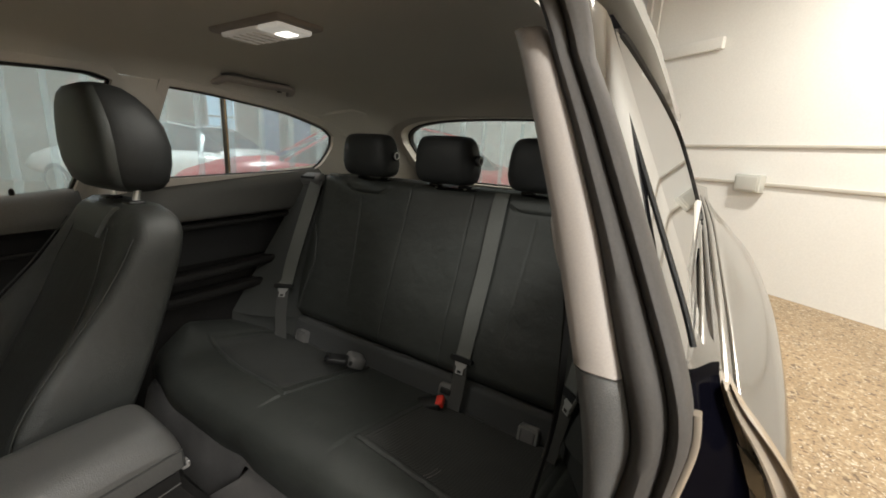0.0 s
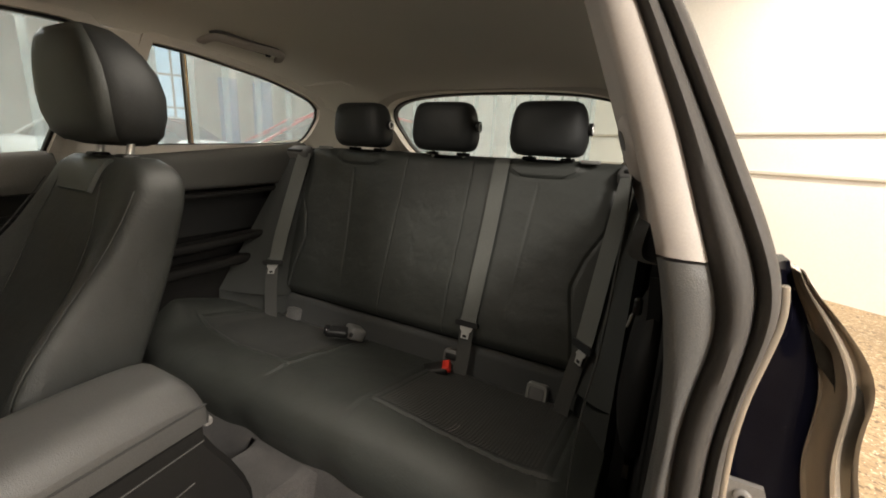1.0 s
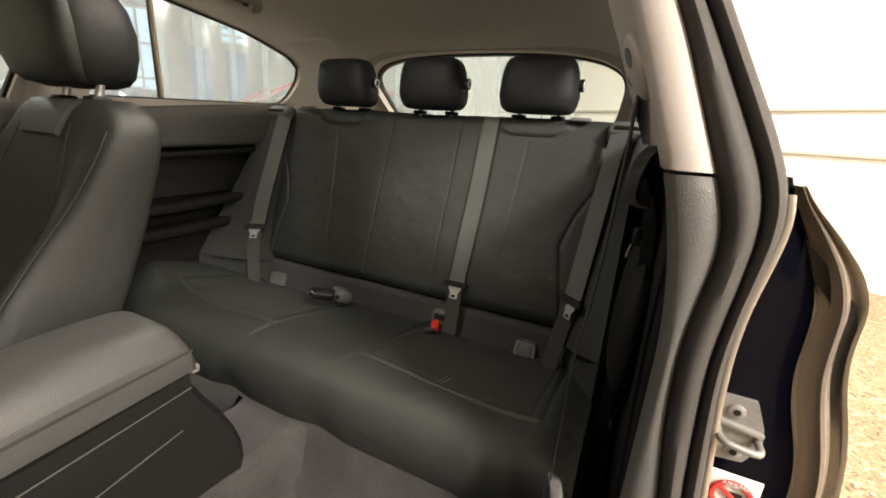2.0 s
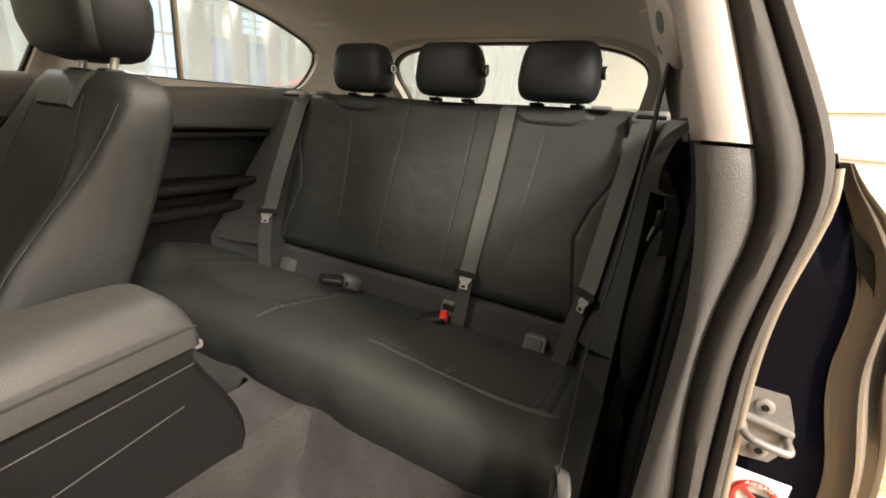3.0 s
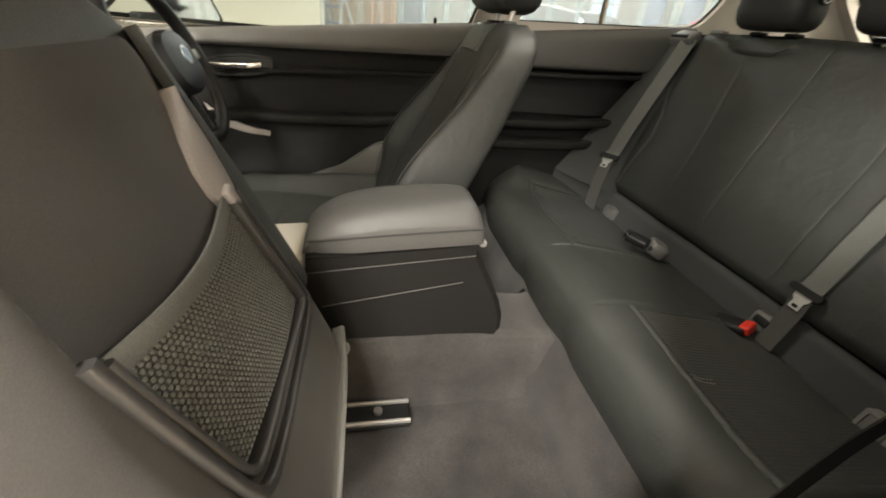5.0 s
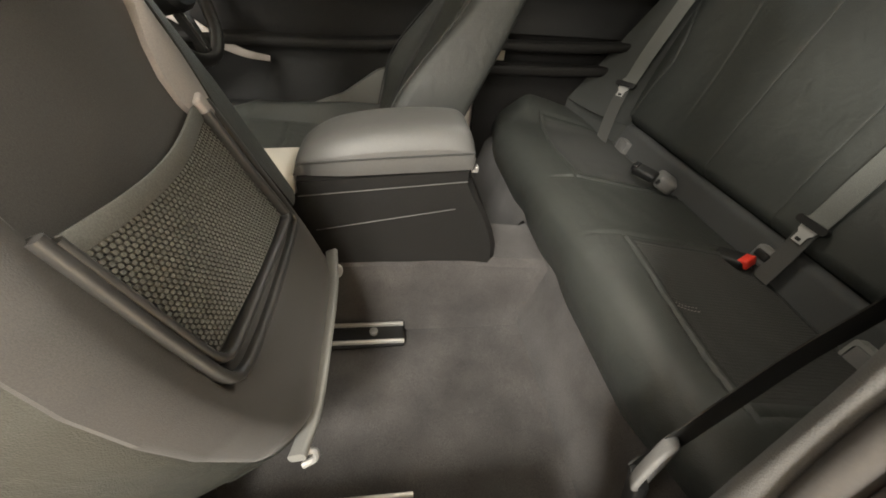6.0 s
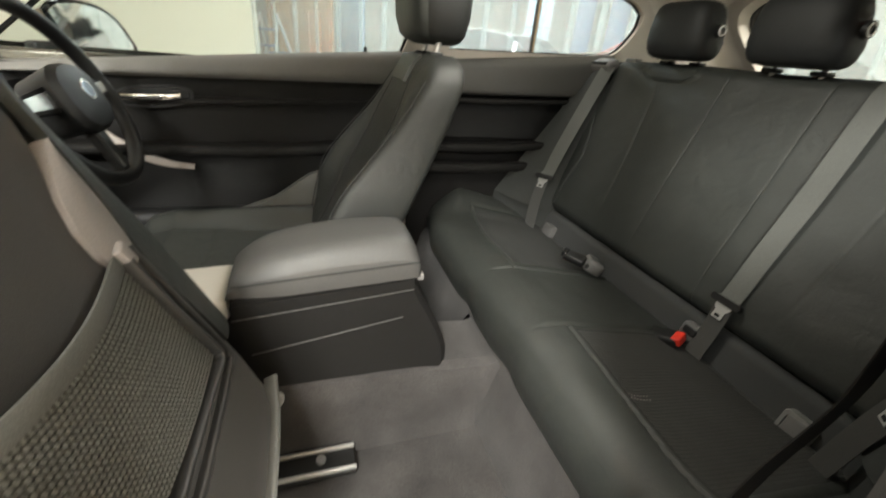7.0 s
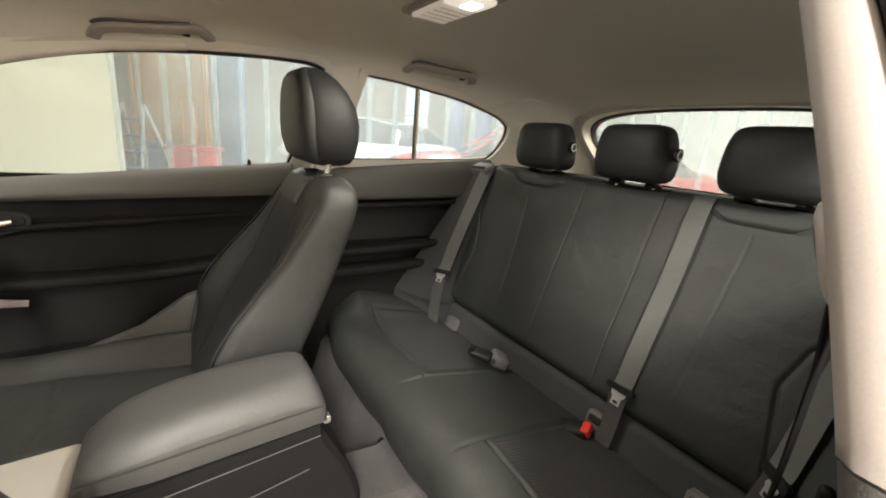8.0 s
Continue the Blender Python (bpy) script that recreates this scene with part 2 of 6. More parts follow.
def part(name, bm, material, parent=None, label="", sharp=38.0):
    finish(bm, sharp)
    me = bpy.data.meshes.new(name)
    bm.to_mesh(me)
    bm.free()
    me.materials.append(material)
    ob = new(name, me)
    if parent is not None:
        ob.parent = parent
    if label:
        tagged(ob, label)
    return ob


def thing(name, label, category, at=(0, 0, 0), group="", kind=""):
    ob = new(name)
    ob.empty_display_size = 0.05
    ob.location = at
    return tagged(ob, label, category, group, kind)


def moved(bm, parent):
    """Shift world-placed geometry into its parent's own space."""
    o = parent.location
    bmesh.ops.translate(bm, verts=bm.verts, vec=(-o.x, -o.y, -o.z))
    return bm


def loft(rings, cap=True, closed=True):
    bm = bmesh.new()
    vs = [[bm.verts.new(p) for p in r] for r in rings]
    n = len(rings[0])
    for a, b in zip(vs, vs[1:]):
        for i in range(n if closed else n - 1):
            j = (i + 1) % n
            bm.faces.new((a[i], a[j], b[j], b[i]))
    if cap:
        bm.faces.new(vs[0][::-1])
        bm.faces.new(vs[-1])
    return bm


def sheet(f, us, vs, back):
    """A closed slab: its face f(u, v), its back side moved by back (a vector or a function of u, v)."""
    bm = bmesh.new()
    fr, bk = [], []
    for u in us:
        ra, rb = [], []
        for v in vs:
            p = Vector(f(u, v))
            d = Vector(back(u, v)) if callable(back) else Vector(back)
            ra.append(bm.verts.new(p))
            rb.append(bm.verts.new(p + d))
        fr.append(ra)
        bk.append(rb)
    nu, nv = len(us), len(vs)
    for i in range(nu - 1):
        for j in range(nv - 1):
            bm.faces.new((fr[i][j], fr[i + 1][j], fr[i + 1][j + 1], fr[i][j + 1]))
            bm.faces.new((bk[i][j + 1], bk[i + 1][j + 1], bk[i + 1][j], bk[i][j]))
    for i in range(nu - 1):
        bm.faces.new((fr[i + 1][0], fr[i][0], bk[i][0], bk[i + 1][0]))
        bm.faces.new((fr[i][-1], fr[i + 1][-1], bk[i + 1][-1], bk[i][-1]))
    for j in range(nv - 1):
        bm.faces.new((fr[0][j], fr[0][j + 1], bk[0][j + 1], bk[0][j]))
        bm.faces.new((fr[-1][j + 1], fr[-1][j], bk[-1][j], bk[-1][j + 1]))
    return bm


def lin(a, b, n):
    return [a + (b - a) * i / (n - 1) for i in range(n)]


def spline(pts, n):
    """n points of a smooth line through pts (any dimension)."""
    P = np.array(pts, float)
    k = len(P)
    t = np.concatenate([[0], np.cumsum(np.linalg.norm(np.diff(P, axis=0), axis=1))])
    m = np.zeros_like(P)
    m[1:-1] = (P[2:] - P[:-2]) / (t[2:] - t[:-2])[:, None]
    m[0], m[-1] = (P[1] - P[0]) / (t[1] - t[0]), (P[-1] - P[-2]) / (t[-1] - t[-2])
    out = []
    for s in np.linspace(0, t[-1], n):
        i = min(k - 2, int(np.searchsorted(t, s, "right") - 1))
        h = t[i + 1] - t[i]
        u = (s - t[i]) / h
        out.append((2 * u**3 - 3 * u**2 + 1) * P[i] + (u**3 - 2 * u**2 + u) * h * m[i] + (-2 * u**3 + 3 * u**2) * P[i + 1] + (u**3 - u**2) * h * m[i + 1])
    return [tuple(float(c) for c in p) for p in out]


def curve(x, knots):
    """Smooth value at x through knots (x, value)."""
    if x <= knots[0][0]:
        return knots[0][1]
    for (a, va), (b, vb) in zip(knots, knots[1:]):
        if x <= b:
            return va + (vb - va) * (x - a) / (b - a)
    return knots[-1][1]


def sweep(path, profile, up=(0, 0, 1), cap=True, scale=None):
    """Profile points (side, up) carried along the path."""
    P = [Vector(p) for p in path]
    rings = []
    for i, p in enumerate(P):
        t = (P[min(i + 1, len(P) - 1)] - P[max(i - 1, 0)]).normalized()
        u = Vector(up(i) if callable(up) else up)
        s = t.cross(u).normalized()
        w = s.cross(t).normalized()
        k = scale(i) if scale else 1.0
        rings.append([p + s * (a * k) + w * (b * k) for a, b in profile])
    return loft(rings, cap)


def circle(r, n=10, r2=None):
    return [(r * math.cos(2 * math.pi * i / n), (r2 or r) * math.sin(2 * math.pi * i / n)) for i in range(n)]


def tube(path, r, n=10, up=(0, 0, 1)):
    return sweep(path, circle(r, n), up)


def rounded(a, b, r, n=4):
    """A rounded rectangle's outline, half sizes a and b."""
    out = []
    for cx, cy, s in ((a - r, b - r, 0), (r - a, b - r, 1), (r - a, r - b, 2), (a - r, r - b, 3)):
        for i in range(n + 1):
            w = math.pi / 2 * (s + i / n)
            out.append((cx + r * math.cos(w), cy + r * math.sin(w)))
    return out


def rbox(c, size, r=0.01, turn=(0, 0, 0), seg=3):
    bm = bmesh.new()
    bmesh.ops.create_cube(bm, size=1)
    bmesh.ops.scale(bm, verts=bm.verts, vec=size)
    if r:
        bmesh.ops.bevel(bm, geom=bm.edges[:], offset=r, segments=seg, profile=0.5, affect="EDGES")
    m = Matrix.Translation(c) @ Euler([radians(a) for a in turn]).to_matrix().to_4x4()
    bmesh.ops.transform(bm, matrix=m, verts=bm.verts)
    return bm



def squircle(c, u, v, a, b, n=32, p=3.2):
    c, u, v = Vector(c), Vector(u), Vector(v)
    out = []
    for i in range(n):
        w = 2 * math.pi * i / n
        x, y = math.cos(w), math.sin(w)
        out.append(c + u * (a * math.copysign(abs(x) ** (2 / p), x)) + v * (b * math.copysign(abs(y) ** (2 / p), y)))
    return out


def groove(d, width=0.004):
    return math.exp(-(d / width) ** 2)


def step(x, a, b):
    t = min(1, max(0, (x - a) / (b - a)))
    return t * t * (3 - 2 * t)


# ---- the garage ----
def build_garage():
    def slab(name, a, b, thick, z0, z1, material, label):
        a, b = Vector(a), Vector(b)
        d = (b - a).normalized()
        side = Vector((d.y, -d.x, 0)) * thick
        bm = bmesh.new()
        vs = [bm.verts.new((p.x, p.y, z)) for z in (z0, z1) for p in (a, b, b + side, a + side)]
        for q in ((0, 1, 2, 3), (7, 6, 5, 4), (0, 4, 5, 1), (1, 5, 6, 2), (2, 6, 7, 3), (3, 7, 4, 0)):
            bm.faces.new([vs[i] for i in q])
        return tagged(part(name, bm, material), label, "wall", kind="structure")

    bm = bmesh.new()
    bmesh.ops.create_grid(bm, x_segments=24, y_segments=24, size=14)
    bmesh.ops.translate(bm, verts=bm.verts, vec=(1, 1, 0))
    tagged(part("floor", bm, FLOOR), "worn brown speckled concrete garage floor", "floor", kind="structure")
    bm = bmesh.new()
    bmesh.ops.create_grid(bm, x_segments=2, y_segments=2, size=14)
    bmesh.ops.translate(bm, verts=bm.verts, vec=(1, 1, ROOM_H))
    tagged(part("ceiling", bm, WALL), "plain white painted garage ceiling", "ceiling", kind="structure")
    c = [garage(-9, 0), garage(10.15, 0), garage(10.15, 14), garage(-9, 14)]
    for nm, i in (("wall_back", 0), ("wall_side", 1), ("wall_front", 2), ("wall_near", 3)):
        if nm == "wall_side":
            slab(nm, c[i], c[(i + 1) % 4], 0.2, 0, ROOM_H, BAY_WALL, "dull beige grey wall at the end of the next bay")
        else:
            slab(nm, c[i], c[(i + 1) % 4], 0.2, 0, ROOM_H, WALL, "white painted garage wall with a faintly marked surface")
    # rails along the back wall
    for z, r in ((1.345, 0.014), (1.0, 0.016)):
        p = [garage(s, 0.012, z) for s in lin(-9, 3.5, 3)]
        tagged(part("trim", sweep(p, rounded(0.012, r, 0.006, 2)), GROOVE), "thin pale rail fixed along the white wall", "rail", kind="structure")
    box = thing("junction_box", "small grey junction box on the white wall rail", "electrical box", tuple(garage(0.26, 0.05, 1.0)))
    turn = math.degrees(math.atan2(WALL_DIR.y, WALL_DIR.x))
    part("body", rbox((0, 0, 0.0), (0.24, 0.09, 0.17), 0.015, (0, 0, turn)), BOXMAT, box)
    part("lid", rbox(tuple(WALL_IN * 0.05), (0.20, 0.012, 0.13), 0.006, (0, 0, turn)), BOXMAT, box)
    duct = thing("cable_duct", "short white cable duct high on the wall", "cable duct", tuple(garage(1.15, 0.03, 2.35)))
    part("cover", rbox((0, 0, 0), (0.7, 0.05, 0.11), 0.008, (0, 0, turn)), WALL, duct)
    pipe = thing("conduit", "thin white conduit running up the wall", "conduit", tuple(garage(1.7, 0.03, 2.4)))
    for dx in (-0.05, 0.08):
        o = WALL_DIR * dx
        part("pipe", tube([(o.x, o.y, 0), (o.x, o.y, 0.88)], 0.012, 8, (1, 0, 0)), WALL, pipe)


CURTAIN_AT, CURTAIN_DIR = Vector((1.2, 3.5, 0)), Vector((0.8254, -0.5645, 0))
CURTAIN_OUT = Vector((0.5645, 0.8254, 0))


def by_curtain(s, out=0.0, z=0.0):
    return CURTAIN_AT + CURTAIN_DIR * s + CURTAIN_OUT * out + Vector((0, 0, z))


STRIP = glass_mat("curtain_strip", (0.93, 0.96, 0.97), 0.12, 0.22, (0.82, 0.88, 0.90))


def build_curtain():
    """Clear plastic strips, each curved a little, hung edge over edge."""
    f = [(a, 0.012 * math.cos(a / 0.15 * math.pi / 2)) for a in lin(-0.15, 0.15, 9)]
    turn = math.atan2(CURTAIN_DIR.y, CURTAIN_DIR.x)

    def strip():
        prof = f + [(a, b + 0.003) for a, b in reversed(f)]
        return loft([[(a, b, z) for a, b in prof] for z in (0.02, 1.6, 3.2)])
    base = part("strip_curtain", strip(), STRIP)
    tagged(base, "hanging clear plastic curtain strip, slightly clouded", "strip curtain", group="curtain strips")
    n = 0
    for s in np.arange(-1.82, 5.7, 0.25):
        p = by_curtain(float(s), 0.012 * (n % 2), 0)
        m = Matrix.Translation(p) @ Matrix.Rotation(turn + random.uniform(-0.03, 0.03), 4, "Z")
        if n == 0:
            base.matrix_basis = m
        else:
            copy_thing(base, m)
        n += 1
    rail = thing("curtain_rail", "white steel rail that carries the curtain strips", "curtain rail", tuple(by_curtain(1.85, 0, 3.22)))
    part("bar", rbox((0, 0, 0), (7.9, 0.06, 0.06), 0.005, (0, 0, math.degrees(turn))), WALL, rail)
    # plain wall that goes on in the curtain's line
    a, b = by_curtain(-9.0, 0.05), by_curtain(-1.98, 0.05)
    bm = bmesh.new()
    o = CURTAIN_OUT * 0.04
    vs = [bm.verts.new((p.x, p.y, z)) for z in (0, ROOM_H) for p in (a, b, b + o, a + o)]
    for q in ((0, 1, 2, 3), (7, 6, 5, 4), (0, 4, 5, 1), (1, 5, 6, 2), (2, 6, 7, 3), (3, 7, 4, 0)):
        bm.faces.new([vs[i] for i in q])
    tagged(part("wall_partition", bm, PARTITION), "smooth cream painted partition wall", "wall", kind="structure")


build_garage()
build_curtain()

# ---- the car ----
car = thing("car", "dark three-door hatchback with its near door open", "car")



# the door pillar: y by z of its inner edge, trim edge, seal valley and seal rim; x by z
PX = [(0.20, 0.30), (0.45, 0.335), (0.97, 0.34), (1.29, 0.427), (1.34, 0.44)]
Y_IN = [(0.2, -0.68), (0.70, -0.686), (0.80, -0.687), (0.845, -0.685), (0.89, -0.679), (0.93, -0.671), (0.97, -0.661), (1.09, -0.617), (1.19, -0.575), (1.265, -0.543), (1.34, -0.50)]
Y_TR = [(0.2, -0.74), (0.63, -0.716), (0.73, -0.704), (0.81, -0.702), (0.868, -0.708), (0.905, -0.714), (0.934, -0.711), (0.97, -0.698), (1.09, -0.654), (1.19, -0.609), (1.265, -0.572), (1.34, -0.53)]
Y_MID = [(0.2, -0.77), (0.69, -0.733), (0.80, -0.728), (0.847, -0.732), (0.898, -0.737), (0.939, -0.739), (0.972, -0.732), (1.082, -0.681), (1.19, -0.628), (1.283, -0.579), (1.34, -0.545)]
Y_OUT = [(0.2, -0.785), (0.67, -0.750), (0.78, -0.741), (0.838, -0.741), (0.878, -0.746), (0.917, -0.753), (0.95, -0.755), (1.0, -0.738), (1.076, -0.702), (1.19, -0.648), (1.293, -0.592), (1.34, -0.56)]


def smoothed(z, k):
    return sum(curve(z + d, k) for d in (-0.024, -0.012, 0, 0.012, 0.024)) / 5


def pillar_band(z0, z1, edge_a, edge_b, depth, proud, n, flare=0.035):
    rings = []
    for z in lin(z0, z1, n):
        x, a, b = smoothed(z, PX) - proud, smoothed(z, edge_a), smoothed(z, edge_b)
        rings.append([(x + depth, a + flare, z), (x + 0.03, a + flare * 0.35, z), (x + 0.008, a + 0.003, z), (x, a - 0.006, z), (x - 0.001, (a + b) / 2, z), (x, b + 0.004, z), (x + 0.006, b, z), (x + depth, b, z)])
    return loft(rings)


part("pillar_trim_upper", pillar_band(0.9725, 1.275, Y_IN, Y_TR, 0.045, 0.006, 30, 0.004), PILLAR, car, "pale grey upper door pillar trim", sharp=80)
part("pillar_trim_lower", pillar_band(0.24, 0.969, Y_IN, Y_TR, 0.05, 0.004, 60, -0.010), PILLAR_DARK, car, "grained dark grey lower pillar trim", sharp=80)

# black filler for the shaded gap behind the pillar, and the pale plate with the belt's guide above it
part("pillar_gap_shade", sheet(lambda z, v: (smoothed(z, PX) + 0.045 + 0.22 * v, smoothed(z, Y_IN) - 0.004 - 0.02 * math.sin(v * math.pi), z), lin(0.25, 0.985, 30), lin(0, 1, 10), (0, -0.03, 0)), BLACK, car, "black filler for the shaded gap behind the pillar trim")


def plate_at(z, v, out=0.0):
    """The pale plate: v from its front edge to its rear edge."""
    return (smoothed(z, PX) + 0.020 + 0.07 * v - 0.25 * out, -0.70 + 0.42 * (z - 0.96) + 0.031 + 0.020 * v + out, z)


guide = part("guide_plate", sheet(lambda z, v: plate_at(z, v), lin(0.992, 1.285, 24), lin(0, 1, 8), (0.03, -0.025, 0)), PILLAR, car, "pale plate behind the door pillar")
cover = []
for k, (d, r) in enumerate(((0.0, 1.0), (0.004, 0.97), (0.008, 0.86), (0.0105, 0.66), (0.0115, 0.35))):
    cover.append([plate_at(1.066 + 0.034 * r * math.sin(w), 0.16 + 0.42 * r * math.cos(w), d - 0.001) for w in lin(0, 2 * math.pi * 23 / 24, 24)])
lens = part("guide_cover", loft(cover), PILLAR, guide, "pale rounded belt cover")
# no hollow is cut; a dark disc paints the hole's shade
part("guide_hole", loft([[plate_at(1.073 + 0.010 * math.sin(w), 0.14 + 0.14 * math.cos(w), d) for w in lin(0, 2 * math.pi * 19 / 20, 20)] for d in (0.004, 0.0108)]), PILLAR_DARK, lens, "dark disc for the shade in the round recess")
part("guide_slot", loft([[plate_at(1.052 + 0.0055 * math.sin(w) + 0.003 * math.cos(w), 0.32 + 0.18 * math.cos(w), d) for w in lin(0, 2 * math.pi * 15 / 16, 16)] for d in (0.0, 0.009)]), BLACK, lens, "black belt slot")


def seal_run(edge_a, edge_b, proud, z0=0.22, z1=1.245, n=90):
    """A round lip between two lines of the pillar, carried over the roof rail and along the sill."""
    rings = []
    for z in lin(z0, z1, n):
        x, a, b = smoothed(z, PX), smoothed(z, edge_a), smoothed(z, edge_b)
        c, h = (a + b) / 2, abs(a - b) / 2 + 0.001
        rings.append([(x + 0.012 - (proud + 0.012) * max(-0.3, math.sin(w)), c + h * math.cos(w), z + 0.0) for w in lin(0, 2 * math.pi * 15 / 16, 16)])
    last = rings[-1]
    cx = sum(p[0] for p in last) / 16
    cy = sum(p[1] for p in last) / 16
    for k in range(1, 14):                     # over the roof rail, towards the front
        w = radians(min(90, k * 15))
        r = 0.075
        ox, oz = -r * (1 - math.cos(w)), r * math.sin(w)
        if k > 6:
            ox -= (k - 6) * 0.16
            oz -= (k - 6) ** 2 * 0.0025
        ring = []
        for p in last:
            d = p[0] - cx
            ring.append((cx + d * math.cos(w) + ox, p[1] + 0.10 * oz * 4 * 0.6, z1 + d * math.sin(w) + oz))
        rings.append(ring)
    return loft(rings)


part("door_seal_inner", seal_run(Y_TR, Y_MID, 0.012), RUBBER, car, "soft dark grey inner door seal")
part("door_seal_outer", seal_run(Y_MID, Y_OUT, 0.009), RUBBER, car, "dark grey outer door seal lip")

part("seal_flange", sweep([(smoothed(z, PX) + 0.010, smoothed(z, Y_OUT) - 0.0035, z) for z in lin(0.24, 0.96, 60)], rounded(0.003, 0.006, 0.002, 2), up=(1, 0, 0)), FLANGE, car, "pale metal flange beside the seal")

# painted jamb behind the seal, with the flange of the rear wing
J_IN = [(0.2, -0.86), (0.683, -0.837), (0.719, -0.825), (0.768, -0.812), (0.806, -0.810), (0.837, -0.813), (0.871, -0.807), (0.908, -0.795), (0.939, -0.780), (0.965, -0.763)]
J_OUT = [(0.2, -0.885), (0.60, -0.880), (0.685, -0.874), (0.736, -0.865), (0.783, -0.850), (0.826, -0.845), (0.874, -0.849), (0.909, -0.823), (0.948, -0.790), (0.965, -0.768)]


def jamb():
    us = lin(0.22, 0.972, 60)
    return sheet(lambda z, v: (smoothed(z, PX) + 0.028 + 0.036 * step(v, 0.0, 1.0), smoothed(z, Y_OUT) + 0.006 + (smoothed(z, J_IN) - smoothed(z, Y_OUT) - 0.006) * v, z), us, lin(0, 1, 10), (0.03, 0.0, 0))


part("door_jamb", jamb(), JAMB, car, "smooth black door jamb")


def wing_y(z):
    if z > 0.96:
        return -0.772 + 0.42 * (z - 0.965)
    return smoothed(z, J_OUT)


def flange():
    def f(z, v):
        a, b = smoothed(z, J_IN), smoothed(z, J_OUT)
        return (smoothed(z, PX) + 0.064 + 0.010 * math.sin(v * math.pi * 3.0) - 0.004 * v, a + (b - a) * v, z)
    return sheet(f, lin(0.22, 0.965, 70), lin(0, 1, 14), (0.02, 0, 0))


part("wing_flange", flange(), FLANGE, car, "folded flange of the rear wing, tinted by reflected floor")


def flank():
    def f(x, v):
        t = (x - 0.40) / 1.5
        top = 0.948 + 0.112 * t
        z = 0.22 + (top - 0.22) * v
        zz = 0.22 + (0.975 - 0.22) * v
        y = wing_y(min(zz, 0.96)) - 0.010 * step(zz, 0.93, 0.975) * 0
        out = 0.030 * math.sin(min(1, t * 1.25) * math.pi) - 0.30 * max(0, t - 0.6) ** 2
        y -= out * (1 - step(v, 0.88, 1.0)) - (0.065 * t + 0.006) * step(v, 0.80, 1.0)
        y -= 0.0025 * groove(zz - 0.885, 0.010)
        if v > 1:
            y += (v - 1) * 1.2
            z = top + (v - 1) * 0.3
        return (x, y, z)
    return sheet(f, lin(0.403, 1.95, 60), lin(0, 1, 60) + [1.015, 1.03], (0, 0.02, 0))


DARK_CHROME = mat("dark_chrome", (0.34, 0.33, 0.31), 0.2, metal=1.0, vary=0.03)
for dy, dz, r, m in ((0.0, 0.0, 0.0040, DARK_CHROME), (-0.010, -0.004, 0.0045, GLOSS_BLACK), (-0.022, -0.008, 0.0045, DARK_CHROME), (-0.034, -0.014, 0.0030, DARK_CHROME)):
    path = [(0.415, -0.756, 0.944), (0.55, -0.749, 0.962), (0.80, -0.736, 0.986), (1.20, -0.712, 1.026), (1.60, -0.68, 1.058)]
    part("sill_strip", sweep(spline([(x, y + dy, z + dz) for x, y, z in path], 30), rounded(r, r * 0.9, 0.002, 2)), m, car, "moulding along the window's foot")
part("rear_wing", flank(), PAINT, car, "dark metallic rear wing with a shoulder crease")


def side_plane(z):
    return 0.70 - 0.42 * (z - 0.96)


# windows: outline knots in x and z
QW = [(0.518, 1.024), (0.570, 1.284), (0.68, 1.280), (0.78, 1.271), (0.94, 1.254), (1.04, 1.235), (1.14, 1.210), (1.185, 1.185), (1.193, 1.150), (1.180, 1.105), (1.155, 1.067), (1.12, 1.052), (0.85, 1.038)]
DW = [(-0.75, 0.905), (-0.62, 1.0), (-0.45, 1.11), (-0.23, 1.197), (-0.04, 1.249), (0.19, 1.279), (0.385, 1.290), (0.436, 1.280), (0.405, 1.14), (0.356, 0.984), (0.25, 0.975), (-0.06, 0.952), (-0.30, 0.934)]


def outline(knots, n=6):
    """Knots to a finer line, corners kept where the line turns sharply."""
    out = []
    k = len(knots)
    for i in range(k):
        p0, p1, p2, p3 = (np.array(knots[(i + j) % k]) for j in (-1, 0, 1, 2))

        def tang(a, b, c):
            u, v = (b - a) / np.linalg.norm(b - a), (c - b) / np.linalg.norm(c - b)
            return (c - a) * 0.5 if u @ v > 0.75 else None
        h = np.linalg.norm(p2 - p1)
        m1, m2 = tang(p0, p1, p2), tang(p1, p2, p3)
        m1 = (p2 - p1) if m1 is None else m1 * h / max(1e-6, np.linalg.norm(m1))
        m2 = (p2 - p1) if m2 is None else m2 * h / max(1e-6, np.linalg.norm(m2))
        for u in np.arange(n) / n:
            out.append(tuple((2 * u**3 - 3 * u**2 + 1) * p1 + (u**3 - 2 * u**2 + u) * m1 + (-2 * u**3 + 3 * u**2) * p2 + (u**3 - u**2) * m2))
    return out


def on_side(p, side, out=0.0):
    return Vector((p[0], side * (side_plane(p[1]) + out), p[1]))


def pane(knots, side, out=0.02, thick=0.004):
    ol = outline(knots)
    bm = bmesh.new()
    a = [bm.verts.new(on_side(p, side, out)) for p in ol]
    b = [bm.verts.new(on_side(p, side, out + thick)) for p in ol]
    bm.faces.new(a)
    bm.faces.new(b[::-1])
    for i in range(len(a)):
        j = (i + 1) % len(a)
        bm.faces.new((a[j], a[i], b[i], b[j]))
    return bm


